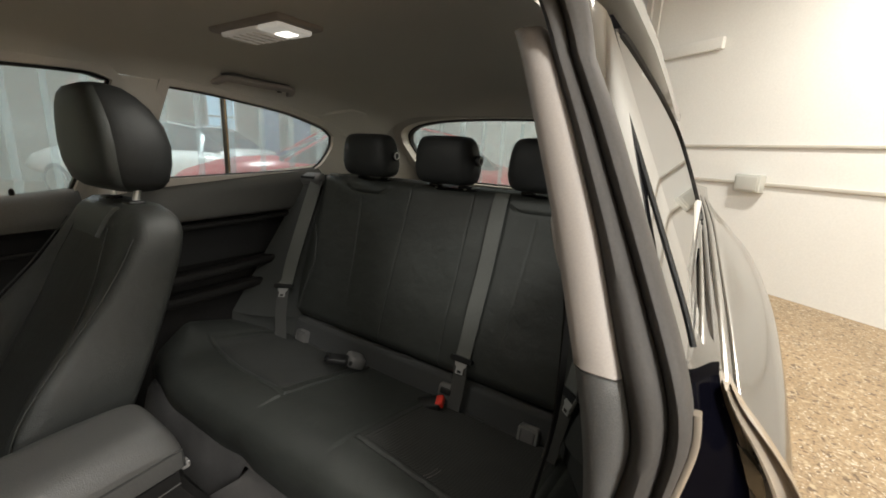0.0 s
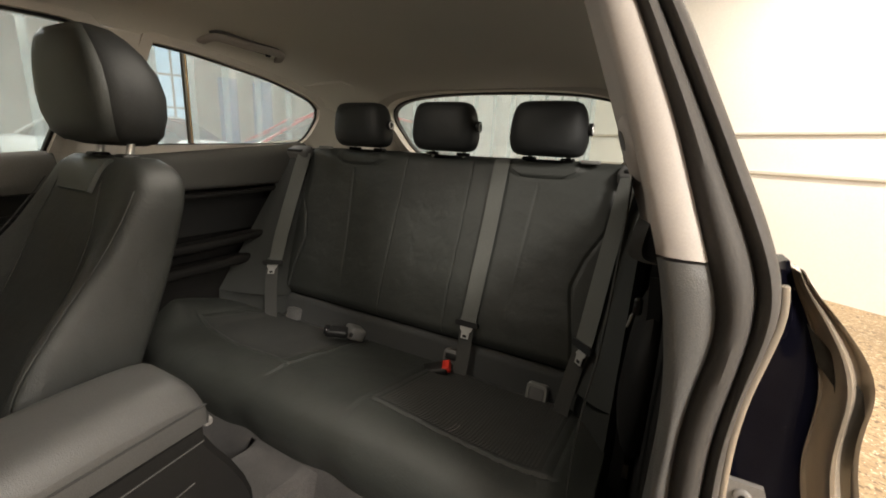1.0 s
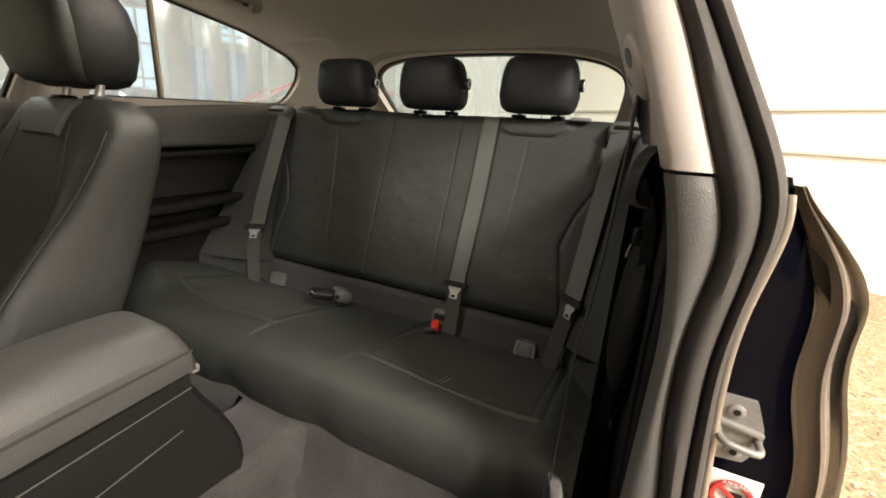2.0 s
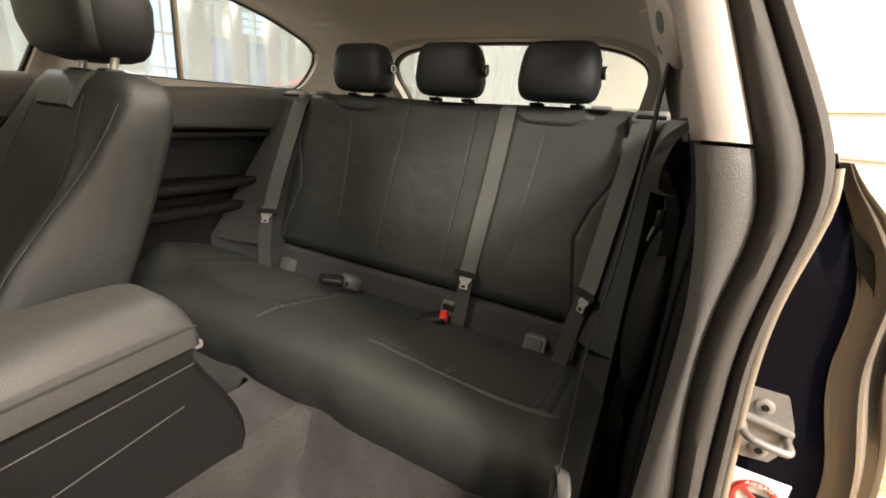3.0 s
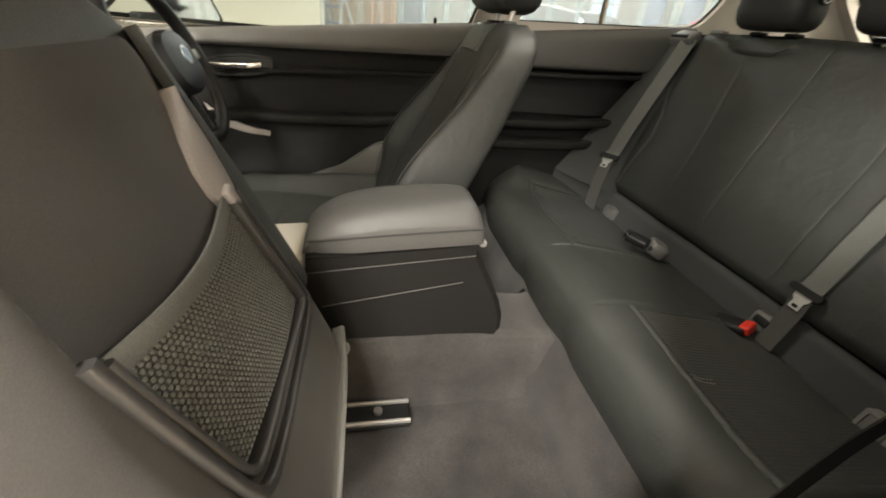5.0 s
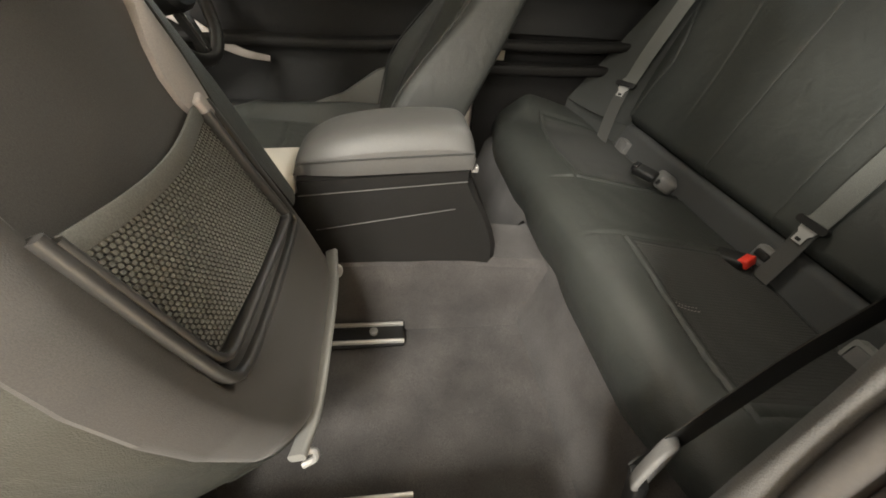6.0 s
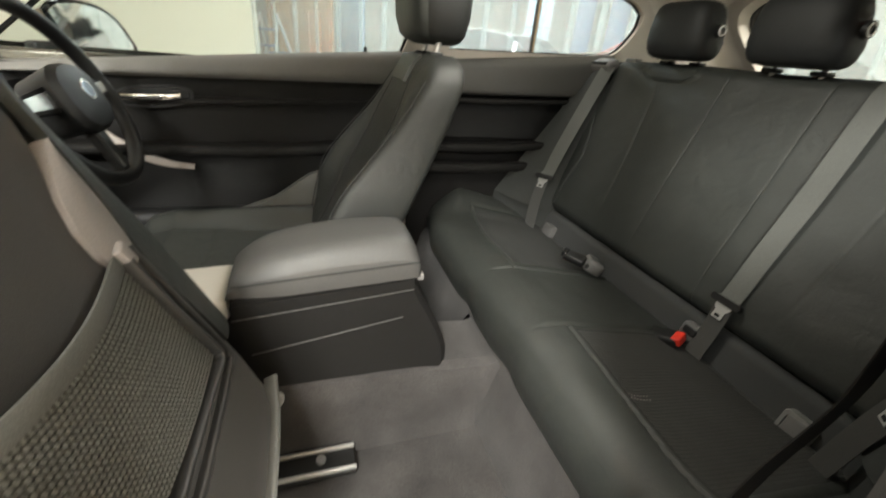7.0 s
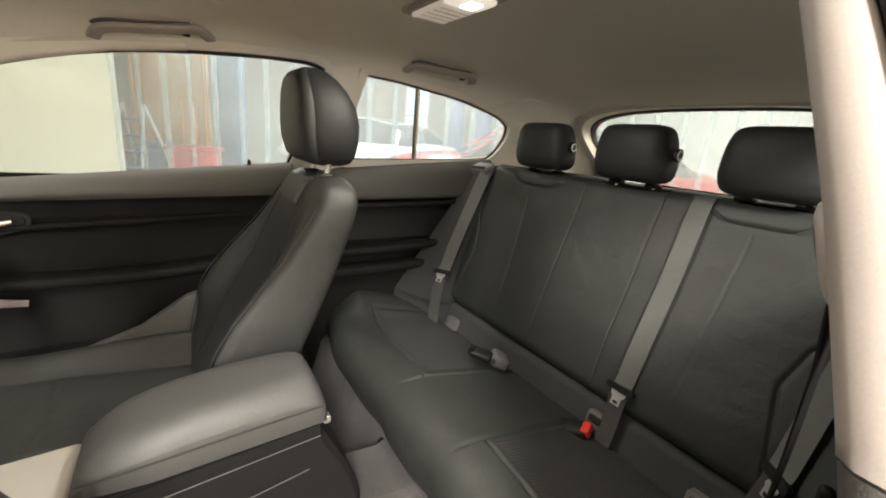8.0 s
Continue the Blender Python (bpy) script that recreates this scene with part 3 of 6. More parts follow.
def shifted(knots, d):
    """The outline grown outwards by d."""
    ol = outline(knots)
    n = len(ol)
    area = sum(ol[i][0] * ol[(i + 1) % n][1] - ol[(i + 1) % n][0] * ol[i][1] for i in range(n))
    s = 1 if area > 0 else -1
    res = []
    for i in range(n):
        a, b = np.array(ol[i - 1]), np.array(ol[(i + 1) % n])
        t = (b - a) / max(1e-6, np.linalg.norm(b - a))
        res.append((ol[i][0] + s * t[1] * d, ol[i][1] - s * t[0] * d))
    return res


def surround(knots, side, inner, outer, y0, y1):
    """A ring of trim round a window opening, from inner to outer and between two depths."""
    A, B = shifted(knots, inner), shifted(knots, outer)
    rings = []
    for p, q in zip(A, B):
        rings.append([on_side(p, side, y0), on_side(p, side, y1), on_side(q, side, y1), on_side(q, side, y0)])
    bm = bmesh.new()
    vs = [[bm.verts.new(c) for c in r] for r in rings]
    for i in range(len(vs)):
        j = (i + 1) % len(vs)
        for k in range(4):
            bm.faces.new((vs[i][k], vs[i][(k + 1) % 4], vs[j][(k + 1) % 4], vs[j][k]))
    return bm


def open_band(knots, side, inner, outer, y0, y1, k0, k1):
    A, B = shifted(knots, inner)[k0:k1], shifted(knots, outer)[k0:k1]
    return loft([[on_side(p, side, y0), on_side(p, side, y1), on_side(q, side, y1 - 0.006), on_side(q, side, y0)] for p, q in zip(A, B)])


for side in (1, -1):
    win = part("quarter_window", surround(QW, side, -0.002, 0.003, 0.008, 0.018), BLACK, car, "thin black rubber edge of the rear side window")
    if side == 1:
        g = part("pane", pane(QW, side, 0.014), GLASS, win, "clear side glass")
        g.visible_shadow = False
    part("window_lining", surround(QW, side, 0.002, 0.030, -0.010, 0.012), TRIM, win, "pale beige lining round the side window")
    if side == 1:
        win = part("door_window", surround(DW, side, -0.003, 0.004, 0.004, 0.02), BLACK, car, "black rubber frame of the far door window")
        part("window_lining", open_band(DW, side, 0.0035, 0.030, -0.012, 0.012, 10, 55), TRIM, win, "pale beige lining over the door window")
        g = part("pane", pane(DW, side, 0.012), GLASS, win, "clear side glass")
        g.visible_shadow = False

# outer skin round the near side window
part("side_frame", open_band(QW, -1, 0.034, 0.052, 0.030, 0.049, 8, 73), GLOSS_BLACK, car, "polished black body frame round the side window")
part("window_strip", open_band(QW, -1, 0.027, 0.035, 0.044, 0.053, 8, 66), SATIN_BLACK, car, "fine dark strip round the side window")
part("pillar_strip", tube([(smoothed(z, PX) + 0.078, smoothed(z, Y_OUT) - 0.0005, z) for z in lin(0.985, 1.285, 24)], 0.0030, 8, (1, 0, 0)), BLACK, car, "fine black strip at the door pillar")
g = part("outer_pane", pane([tuple(q) for q in shifted(QW, 0.028)[::3]], -1, 0.044), SIDE_GLASS, car, "flush outer side glass")
g.visible_shadow = False
part("pillar_cover", sheet(lambda z, v: (curve(z, [(0.96, 0.352), (1.30, 0.440)]) + v * curve(z, [(0.96, 0.23), (1.03, 0.21), (1.30, 0.085)]), -(side_plane(z) + 0.049 - 0.014 * (1 - v) ** 3), z), lin(0.965, 1.31, 20), lin(0, 1, 8), (0, 0.02, 0)), GLOSS_BLACK, car, "polished black outer pillar cover")


# roof lining: one curved shell from windscreen to tailgate
def liner_z(x, y):
    mid = curve(x, [(-0.9, 1.20), (-0.6, 1.285), (-0.2, 1.335), (0.2, 1.362), (0.6, 1.362), (0.9, 1.352), (1.2, 1.322), (1.48, 1.285)])
    w = curve(x, [(-0.9, 0.50), (0.0, 0.535), (0.5, 0.55), (1.0, 0.56), (1.48, 0.56)])
    edge = curve(x, [(-0.9, 1.02), (-0.45, 1.135), (-0.23, 1.21), (0.0, 1.27), (0.2, 1.293), (0.45, 1.303), (0.6, 1.295), (0.8, 1.282), (1.0, 1.256), (1.14, 1.225), (1.25, 1.19), (1.48, 1.16)])
    k = min(1.0, abs(y) / w)
    return mid - (mid - edge) * k ** 3.2


def liner():
    def f(x, v):
        w = curve(x, [(-0.9, 0.62), (-0.45, 0.62), (-0.23, 0.594), (0.0, 0.57), (0.45, 0.557), (0.6, 0.56), (0.8, 0.565), (1.0, 0.576), (1.14, 0.588), (1.25, 0.60), (1.48, 0.60)])
        y = v * w
        k = abs(v)
        mid = liner_z(x, 0)
        edge = curve(x, [(-0.9, 1.02), (-0.45, 1.135), (-0.23, 1.21), (0.0, 1.262), (0.2, 1.285), (0.45, 1.298), (0.6, 1.292), (0.8, 1.276), (1.0, 1.250), (1.14, 1.218), (1.25, 1.19), (1.48, 1.16)])
        return (x, y, mid - (mid - edge) * k ** 8.0)
    return sheet(f, lin(-0.47, 1.47, 56), lin(-1, 1, 65), (0, 0, 0.02))


part("headliner", liner(), LINER, car, "beige grey woven roof lining")
part("roof", sheet(lambda x, v: (x, v * 0.60, liner_z(x, 0.0) + 0.05 - 0.05 * abs(v) ** 2.5), lin(-0.47, 1.6, 24), lin(-1, 1, 17), (0, 0, 0.02)), PAINT, car, "glossy black roof skin")

# rear pillar trims and the tailgate window
RWX = lambda z: 1.48 + (1.285 - z) * 0.95
RW = [(0.0, 1.282), (0.25, 1.277), (0.42, 1.258), (0.505, 1.225), (0.530, 1.185), (0.525, 1.13), (0.50, 1.05), (0.45, 1.015), (0.0, 1.005), (-0.45, 1.015), (-0.50, 1.05), (-0.525, 1.13), (-0.530, 1.185), (-0.505, 1.225), (-0.42, 1.258), (-0.25, 1.277)]


def tail_ring(inner, outer, x0, x1):
    A, B = shifted(RW, inner), shifted(RW, outer)
    bm = bmesh.new()
    vs = []
    for p, q in zip(A, B):
        vs.append([bm.verts.new((RWX(c[1]) + d, c[0], c[1])) for c, d in ((p, x0), (p, x1), (q, x1), (q, x0))])
    for i in range(len(vs)):
        j = (i + 1) % len(vs)
        for k in range(4):
            bm.faces.new((vs[i][k], vs[i][(k + 1) % 4], vs[j][(k + 1) % 4], vs[j][k]))
    return bm


tail = part("tailgate_window", tail_ring(-0.004, 0.010, 0.030, 0.060), BLACK, car, "black frame of the tailgate window")
ol = outline(RW)
bm = bmesh.new()
va = [bm.verts.new((RWX(p[1]) + 0.056, p[0], p[1])) for p in ol]
vb = [bm.verts.new((RWX(p[1]) + 0.060, p[0], p[1])) for p in ol]
bm.faces.new(va)
bm.faces.new(vb[::-1])
for i in range(len(va)):
    j = (i + 1) % len(va)
    bm.faces.new((va[j], va[i], vb[i], vb[j]))
g = part("pane", bm, GLASS, tail, "clear rear glass")
g.visible_shadow = False
part("tailgate_lining", tail_ring(0.002, 0.075, -0.025, 0.031), TRIM, tail, "pale beige tailgate lining")

for side in (1, -1):
    # pale trim that closes the corner between side window and tailgate window
    A = spline([(1.21, side_plane(1.19) - 0.004, 1.200), (1.222, side_plane(1.15) - 0.004, 1.150), (1.205, side_plane(1.10) - 0.004, 1.095), (1.17, side_plane(1.05) - 0.004, 1.045), (1.17, side_plane(1.0) - 0.004, 0.98)], 20)
    B = spline([(1.52, 0.50, 1.275), (1.56, 0.545, 1.225), (1.60, 0.56, 1.16), (1.68, 0.545, 1.08), (1.76, 0.54, 0.98)], 20)

    def corner(u, v, A=A, B=B, side=side):
        i = min(19, round(u * 19))
        a, b = Vector(A[i]), Vector(B[i])
        p = a.lerp(b, v) + Vector((0, 0.02 * math.sin(v * math.pi), 0))
        return (p.x, side * p.y, p.z)
    part("rear_pillar_trim", sheet(corner, lin(0, 1, 20), lin(0, 1, 12), (0, side * 0.02, 0)), TRIM, car, "pale beige rear pillar trim")
    # strip of lining over the side window up to the tailgate

    def upper(u, v, side=side):
        a = Vector((1.05 + 0.16 * u, 0.58 + 0.02 * u, 1.246 - 0.046 * u))
        b = Vector((1.20 + 0.32 * u, 0.50, 1.285 - 0.01 * u))
        p = a.lerp(b, v)
        return (p.x, side * p.y, p.z)
    part("rear_corner_lining", sheet(upper, lin(0, 1, 8), lin(0, 1, 8), (0, 0, 0.02)), LINER, car, "roof lining at the rear corner")

for side in (1, -1):
    part("boot_side", rbox((1.27, side * 0.63, 0.60), (0.04, 0.20, 0.80), 0.008), CARPET, car, "dark boot side lining")
# parcel shelf and boot floor behind the seat
part("parcel_shelf", rbox((1.43, 0, 0.97), (0.62, 1.16, 0.03), 0.01), CARPET, car, "dark parcel shelf behind the rear seat")
# far B pillar inside
fp = sheet(lambda z, v: (curve(z, [(0.45, 0.34), (0.98, 0.372), (1.30, 0.45)]) + v * curve(z, [(0.45, 0.16), (0.98, 0.135), (1.30, 0.122)]), curve(z, [(0.3, 0.69), (0.98, 0.685), (1.24, 0.572), (1.30, 0.556)]) - 0.016 * math.sin(v * math.pi) * (1 - step(z, 1.2, 1.3)), z), lin(0.3, 1.296, 24), lin(0, 1, 9), (0, 0.03, 0))
part("pillar_trim_far", fp, TRIM, car, "pale grey far door pillar trim")


def grab_handle(front, rear, top_front, top_rear):
    """A handle folded against the roof: its ends sit over the window, its bar further in."""
    a, b, c, d = (Vector(p) for p in (front, rear, top_front, top_rear))
    at = (a + b) / 2
    top = thing("grab_handle", "beige plastic grab handle on the roof lining", "grab handle", tuple(at), group="grab handles")
    off = Vector((0, -0.012, -0.015))
    line = [a, a.lerp(c, 0.5) + off * 0.5 + Vector((-0.003, 0, 0)), a.lerp(c, 0.88) + off * 0.9, c.lerp(d, 0.10) + off, c.lerp(d, 0.5) + off * 1.1, c.lerp(d, 0.90) + off, b.lerp(d, 0.88) + off * 0.9, b.lerp(d, 0.5) + off * 0.5 + Vector((0.003, 0, 0)), b]
    path = spline([tuple(p) for p in line], 52)
    part("grip", moved(sweep(path, rounded(0.0125, 0.0065, 0.0045, 3), up=(0, -0.45, -1)), top), PILLAR, top)
    # dark strip for the shade between the grip's outer edge and the lining
    away = Vector((-0.003, -0.010, 0.011))
    part("gap", moved(sweep([tuple(Vector(p) + away) for p in path[6:40]], rounded(0.0075, 0.0025, 0.002, 2), up=(0, -0.45, -1), scale=lambda i: 1.0 - 0.75 * i / 33), top), PILLAR_DARK, top, "dark strip for the shade along the grip")
    # dark strip and end block put the recess's shade into their colour
    inner = [a.lerp(b, k).lerp(c.lerp(d, k), 0.56) + Vector((0, -0.004, -0.006)) for k in (0.16, 0.5, 0.86)]
    part("recess", moved(sweep([tuple(p) for p in inner], rounded(0.009, 0.002, 0.0015, 3), up=(0, -0.45, -1), scale=lambda i: 0.5 + 0.25 * i), top), PILLAR_DARK, top, "dark strip for the recess's shade behind the grip")
    end = inner[2] + Vector((-0.006, -0.002, -0.003))
    part("end_shade", moved(rbox(tuple(end), (0.016, 0.018, 0.008), 0.003, (-32, 0, 0)), top), BLACK, top, "dark block for the shade at the grip's end")
    return top


grab_handle((0.681, 0.532, 1.312), (0.926, 0.519, 1.309), (0.691, 0.488, 1.337), (0.890, 0.474, 1.333))
grab_handle((-0.071, 0.560, 1.270), (0.154, 0.544, 1.303), (-0.049, 0.524, 1.300), (0.124, 0.505, 1.326))

lamp = thing("dome_lamp", "lit clear-lens dome lamp in the roof lining", "interior lamp", (0.515, 0.030, 1.356))
part("housing", rbox((0, 0, 0.004), (0.100, 0.222, 0.014), 0.006), PILLAR, lamp)
LENS = mat("clear_ribbed_lens", (0.74, 0.70, 0.64), 0.18, vary=0.1, grain=0.2, grain_scale=120, bump=0.6)
LENS_LIT = glow_mat("half_lit_lens", (1.0, 0.88, 0.74), 0.16)
part("lens", rbox((0, 0.030, -0.004), (0.074, 0.118, 0.014), 0.005), LENS_LIT, lamp, "clear ribbed lens")
bulb = part("lens", rbox((0, -0.062, -0.004), (0.074, 0.062, 0.014), 0.005), glow_mat("lamp_lens", (1.0, 0.92, 0.80), 0.45), lamp, "glowing lens")
part("bulb", rbox((0.004, -0.060, -0.0115), (0.026, 0.036, 0.004), 0.0018), glow_mat("bulb_glow", (1.0, 0.93, 0.82), 4.0), bulb, "bright bulb behind the lens")
for k in range(5):
    part("rib", rbox((0, 0.076 - 0.022 * k, -0.0115), (0.064, 0.003, 0.002), 0.0008), LENS, lamp)


# ---- far door and side trim ----
def profile_panel(name, prof, x0, x1, material, label, parent, n=30, bulge=None, side=1):
    pts = spline(prof, max(10, 5 * len(prof)))

    def f(x, k):
        y, z = pts[k]
        if bulge:
            y, z = bulge(x, y, z)
        return (x, side * y, z)
    return part(name, sheet(f, lin(x0, x1, n), range(len(pts)), (0, side * 0.02, 0)), material, parent, label)


def door_rise(x, y, z):
    return y, z + 0.050 * (x + 0.06) / 0.5 * step(z, 0.85, 0.97)


door = part("door", rbox((-0.15, 0.745, 0.60), (1.2, 0.05, 0.66), 0.01), PAINT, car, "far front door with black trim")
profile_panel("door_top_pad", [(0.702, 0.955), (0.690, 0.962), (0.668, 0.955), (0.655, 0.935), (0.652, 0.91), (0.668, 0.893)], -0.78, 0.372, PANEL_TOP, "padded dark grey door top", door, bulge=door_rise)
profile_panel("door_upper_panel", [(0.668, 0.900), (0.682, 0.885), (0.688, 0.86), (0.690, 0.842), (0.695, 0.825)], -0.78, 0.372, PANEL, "black upper door panel", door)
part("decor_strip", sweep(spline([(-0.75, 0.676, 0.800), (-0.3, 0.674, 0.819), (0.1, 0.674, 0.838), (0.30, 0.676, 0.846)], 20), rounded(0.007, 0.008, 0.005, 3)), PANEL, door, "satin dark trim strip")
profile_panel("door_insert", [(0.680, 0.835), (0.690, 0.80), (0.690, 0.75), (0.690, 0.725), (0.693, 0.695)], -0.78, 0.372, PANEL, "black cloth door insert", door)
part("armrest", sweep(spline([(-0.70, 0.66, 0.690), (-0.3, 0.65, 0.690), (0.0, 0.646, 0.692), (0.25, 0.655, 0.715)], 20), rounded(0.042, 0.014, 0.012, 4)), PANEL, door, "black door armrest ledge")
profile_panel("door_lower_panel", [(0.688, 0.70), (0.694, 0.62), (0.690, 0.45), (0.680, 0.30)], -0.78, 0.372, BLACK, "black lower door panel", door)
part("door_bin", rbox((-0.20, 0.655, 0.42), (0.85, 0.07, 0.16), 0.03), BLACK, door, "black door pocket")
hd = part("door_handle", sweep(spline([(-0.425, 0.672, 0.826), (-0.39, 0.660, 0.828), (-0.32, 0.656, 0.832), (-0.280, 0.668, 0.836)], 14), rounded(0.005, 0.009, 0.004, 3)), CHROME, door, "satin chrome inner door handle")
part("handle_recess", loft([squircle((-0.345, y, 0.832), (1, 0, 0.08), (0, 0, 1), a, b, 32, 2.6) for y, a, b in ((0.672, 0.098, 0.029), (0.668, 0.100, 0.031), (0.668, 0.090, 0.024), (0.682, 0.080, 0.018))]), BLACK, hd, "black oval bowl behind the handle")
part("pull_trim", sweep(spline([(-0.60, 0.655, 0.78), (-0.50, 0.640, 0.735), (-0.42, 0.632, 0.685), (-0.34, 0.632, 0.650), (-0.27, 0.640, 0.636)], 20), rounded(0.009, 0.021, 0.007, 3), scale=lambda i: 1.0 - 0.6 * (i / 19) ** 1.5), PILLAR, door, "pale curved door pull trim")
part("lock_pin", loft([[(0.25 + r * math.cos(w), 0.690 + r * math.sin(w), z) for w in lin(0, 5.5, 8)] for r, z in ((0.006, 0.965), (0.005, 0.985), (0.0058, 1.002), (0.003, 1.008))]), BLACK, door, "black lock pin")

for side in (1, -1):
    x0 = 0.40 if side > 0 else 0.66
    q = part("quarter_trim", rbox((0.83, side * 0.70, 0.62), (0.88, 0.03, 0.74), 0.008), PANEL, car, "dark rear side panel beside the rear seat")
    rise = lambda x, y, z: (y - 0.02 * (x - 0.6), z + 0.035 * (x - 0.85) / 0.35 * step(z, 0.86, 0.98))
    profile_panel("side_ledge", [(0.705, 1.030), (0.695, 1.033), (0.684, 1.030)], x0, 1.18, TRIM, "pale window ledge", q, bulge=rise, side=side)
    profile_panel("side_upper_panel", [(0.690, 1.026), (0.668, 1.026), (0.648, 1.014), (0.628, 0.99), (0.618, 0.94), (0.622, 0.905), (0.645, 0.895)], x0, 1.15, SIDE_TOP, "soft upper side panel, its sheen put in as grey", q, bulge=rise, side=side)
    profile_panel("side_insert", [(0.655, 0.870), (0.660, 0.80), (0.655, 0.745)], x0, 1.08, BLACK, "black side insert", q, side=side)
    profile_panel("side_lower_panel", [(0.64, 0.66), (0.645, 0.56), (0.645, 0.40), (0.64, 0.25)], x0, 1.0, PANEL, "dark lower side panel", q, side=side)
    if side < 0:
        part("side_bolster", loft([[(0.66 + 0.10 * s, -0.672 + r * 0.036 * math.cos(w), 0.68 + 0.02 * s + r * 0.12 * math.sin(w)) for w in lin(0, 2 * math.pi * 19 / 20, 20)] for s, r in ((-0.9, 0.1), (-0.8, 0.5), (-0.6, 0.8), (-0.2, 1.0), (0.6, 1.0), (1.6, 0.9))]), PANEL, q, "rounded dark armrest end")
        continue
    part("side_ridge", sweep(spline([(x0, side * 0.640, 0.872), (x0 * 0.4 + 0.54, side * 0.632, 0.874), (1.05, side * 0.625, 0.890)], 12), rounded(0.012, 0.008, 0.006, 3)), PANEL, q, "thin ridge on the side panel")
    part("side_armrest", sweep(spline([(x0, side * 0.63, 0.715), (x0 * 0.4 + 0.54, side * 0.622, 0.718), (0.95, side * 0.62, 0.735)], 12), rounded(0.030, 0.014, 0.012, 4)), PANEL, q, "black side armrest ledge")
    part("side_pocket_rim", sweep(spline([(x0, side * 0.63, 0.640), (x0 * 0.4 + 0.54, side * 0.622, 0.645), (0.90, side * 0.62, 0.655)], 12), rounded(0.026, 0.016, 0.012, 4)), PANEL, q, "dark pocket rim")

# floor of the car: tunnel, footwell, riser under the rear seat, sills
def carpet_z(x, y):
    a = abs(y)
    tunnel = 0.40 - 0.19 * step(a, 0.083, 0.120)
    riser = 0.20 * step(x, 0.40, 0.475)
    return max(tunnel - 0.02 * step(x, 0.2, 0.5), 0.21 + riser) + 0.003 * noise.noise(Vector((x * 14, y * 14, 0)))


part("carpet", sheet(lambda x, y: (x, y, carpet_z(x, y)), lin(-1.2, 1.0, 90), lin(-0.64, 0.64, 80), (0, 0, -0.03)), CARPET, car, "worn grey carpet over floor and tunnel")
for side in (1, -1):
    part("sill", sweep([(-1.2, side * 0.70, 0.36), (0.3, side * 0.70, 0.36)], rounded(0.085, 0.05, 0.02, 4)), PILLAR_DARK, car, "grained dark grey door sill")
part("underbody", rbox((0.2, 0, 0.185), (3.2, 1.5, 0.03), 0.01), BLACK, car)

# front end seen past the seats: bulkhead, dashboard, windscreen pillar
part("dashboard", sweep([(-0.88, -0.68, 0.80), (-0.88, 0.68, 0.80)], [(0.26, -0.02), (0.24, 0.06), (0.12, 0.12), (-0.2, 0.16), (-0.3, 0.1), (-0.3, -0.45), (0.1, -0.42), (0.20, -0.2)], up=(0, 0, 1)), BLACK, car, "black soft dashboard")
part("screen_pillar", sweep([(-1.05, 0.66, 0.90), (-0.45, 0.612, 1.14), (-0.2, 0.592, 1.232), (-0.05, 0.58, 1.275), (0.1, 0.572, 1.30)], rounded(0.020, 0.028, 0.012, 3)), LINER, car, "pale windscreen pillar trim")
part("screen_header", rbox((-0.50, 0, 1.300), (0.05, 0.80, 0.03), 0.012), LINER, car)
ws = part("windscreen", sheet(lambda u, v: (-0.52 - 0.78 * u - 0.06 * (1 - v * v) * u, v * (0.55 + 0.13 * u), 1.275 - 0.36 * u - 0.02 * v * v), lin(0, 1, 10), lin(-1, 1, 15), (0, 0, 0.005)), GLASS, car, "clear windscreen")
ws.visible_shadow = False

# the near door, swung wide open on its hinges
def swung(p):
    """A point of the door, from its hinge along, outwards and up, to its place."""
    c, s = math.cos(radians(66)), math.sin(radians(66))
    return Vector((-0.76 + p[0] * c - p[1] * s, -0.75 - p[0] * s - p[1] * c, p[2]))


def hung(bm):
    for v in bm.verts:
        v.co = swung(v.co)
    return bm


near_door = part("door", hung(sheet(lambda u, z: (u, 0.02 + 0.05 * math.sin((z - 0.25) / 0.72 * math.pi * 0.9), z), lin(0, 1.12, 16), lin(0.25, 0.96, 14), (0, -0.03, 0))), PAINT, car, "near door standing wide open")
part("door_lining", hung(sheet(lambda u, z: (u, -0.06 - 0.03 * math.sin((z - 0.27) / 0.68 * math.pi * 2) ** 2, z), lin(0.03, 1.08, 16), lin(0.27, 0.95, 24), (0, 0.05, 0))), PANEL, near_door, "black inner lining")
part("window_frame", hung(tube(spline([(0.05, 0.0, 0.96), (0.35, 0.03, 1.14), (0.75, 0.07, 1.28), (1.10, 0.08, 1.30), (1.17, 0.05, 1.15), (1.12, 0.0, 0.96)], 40), 0.016, 8, (0, 1, 0))), BLACK, near_door, "black window frame")

# striker and label on the jamb
st = thing("door_striker", "grey painted steel door striker on the jamb", "door striker", (0.358, -0.768, 0.729))
plate = [(-0.022, -0.038), (0.012, -0.034), (0.024, -0.012), (0.021, 0.008), (0.011, 0.034), (-0.022, 0.034)]
part("plate", loft([[(x, -y, z) for y, z in plate] for x in (0.0, 0.006)]), STRIKER, st)
part("bail", tube(spline([(0.0, 0.016, 0.000), (-0.016, 0.016, -0.002), (-0.022, 0.011, -0.003), (-0.022, -0.014, -0.006), (-0.016, -0.018, -0.006), (0.0, -0.018, -0.006)], 24), 0.0036, 10, (0, 0.2, 1)), STRIKER, st, "bent steel bail")
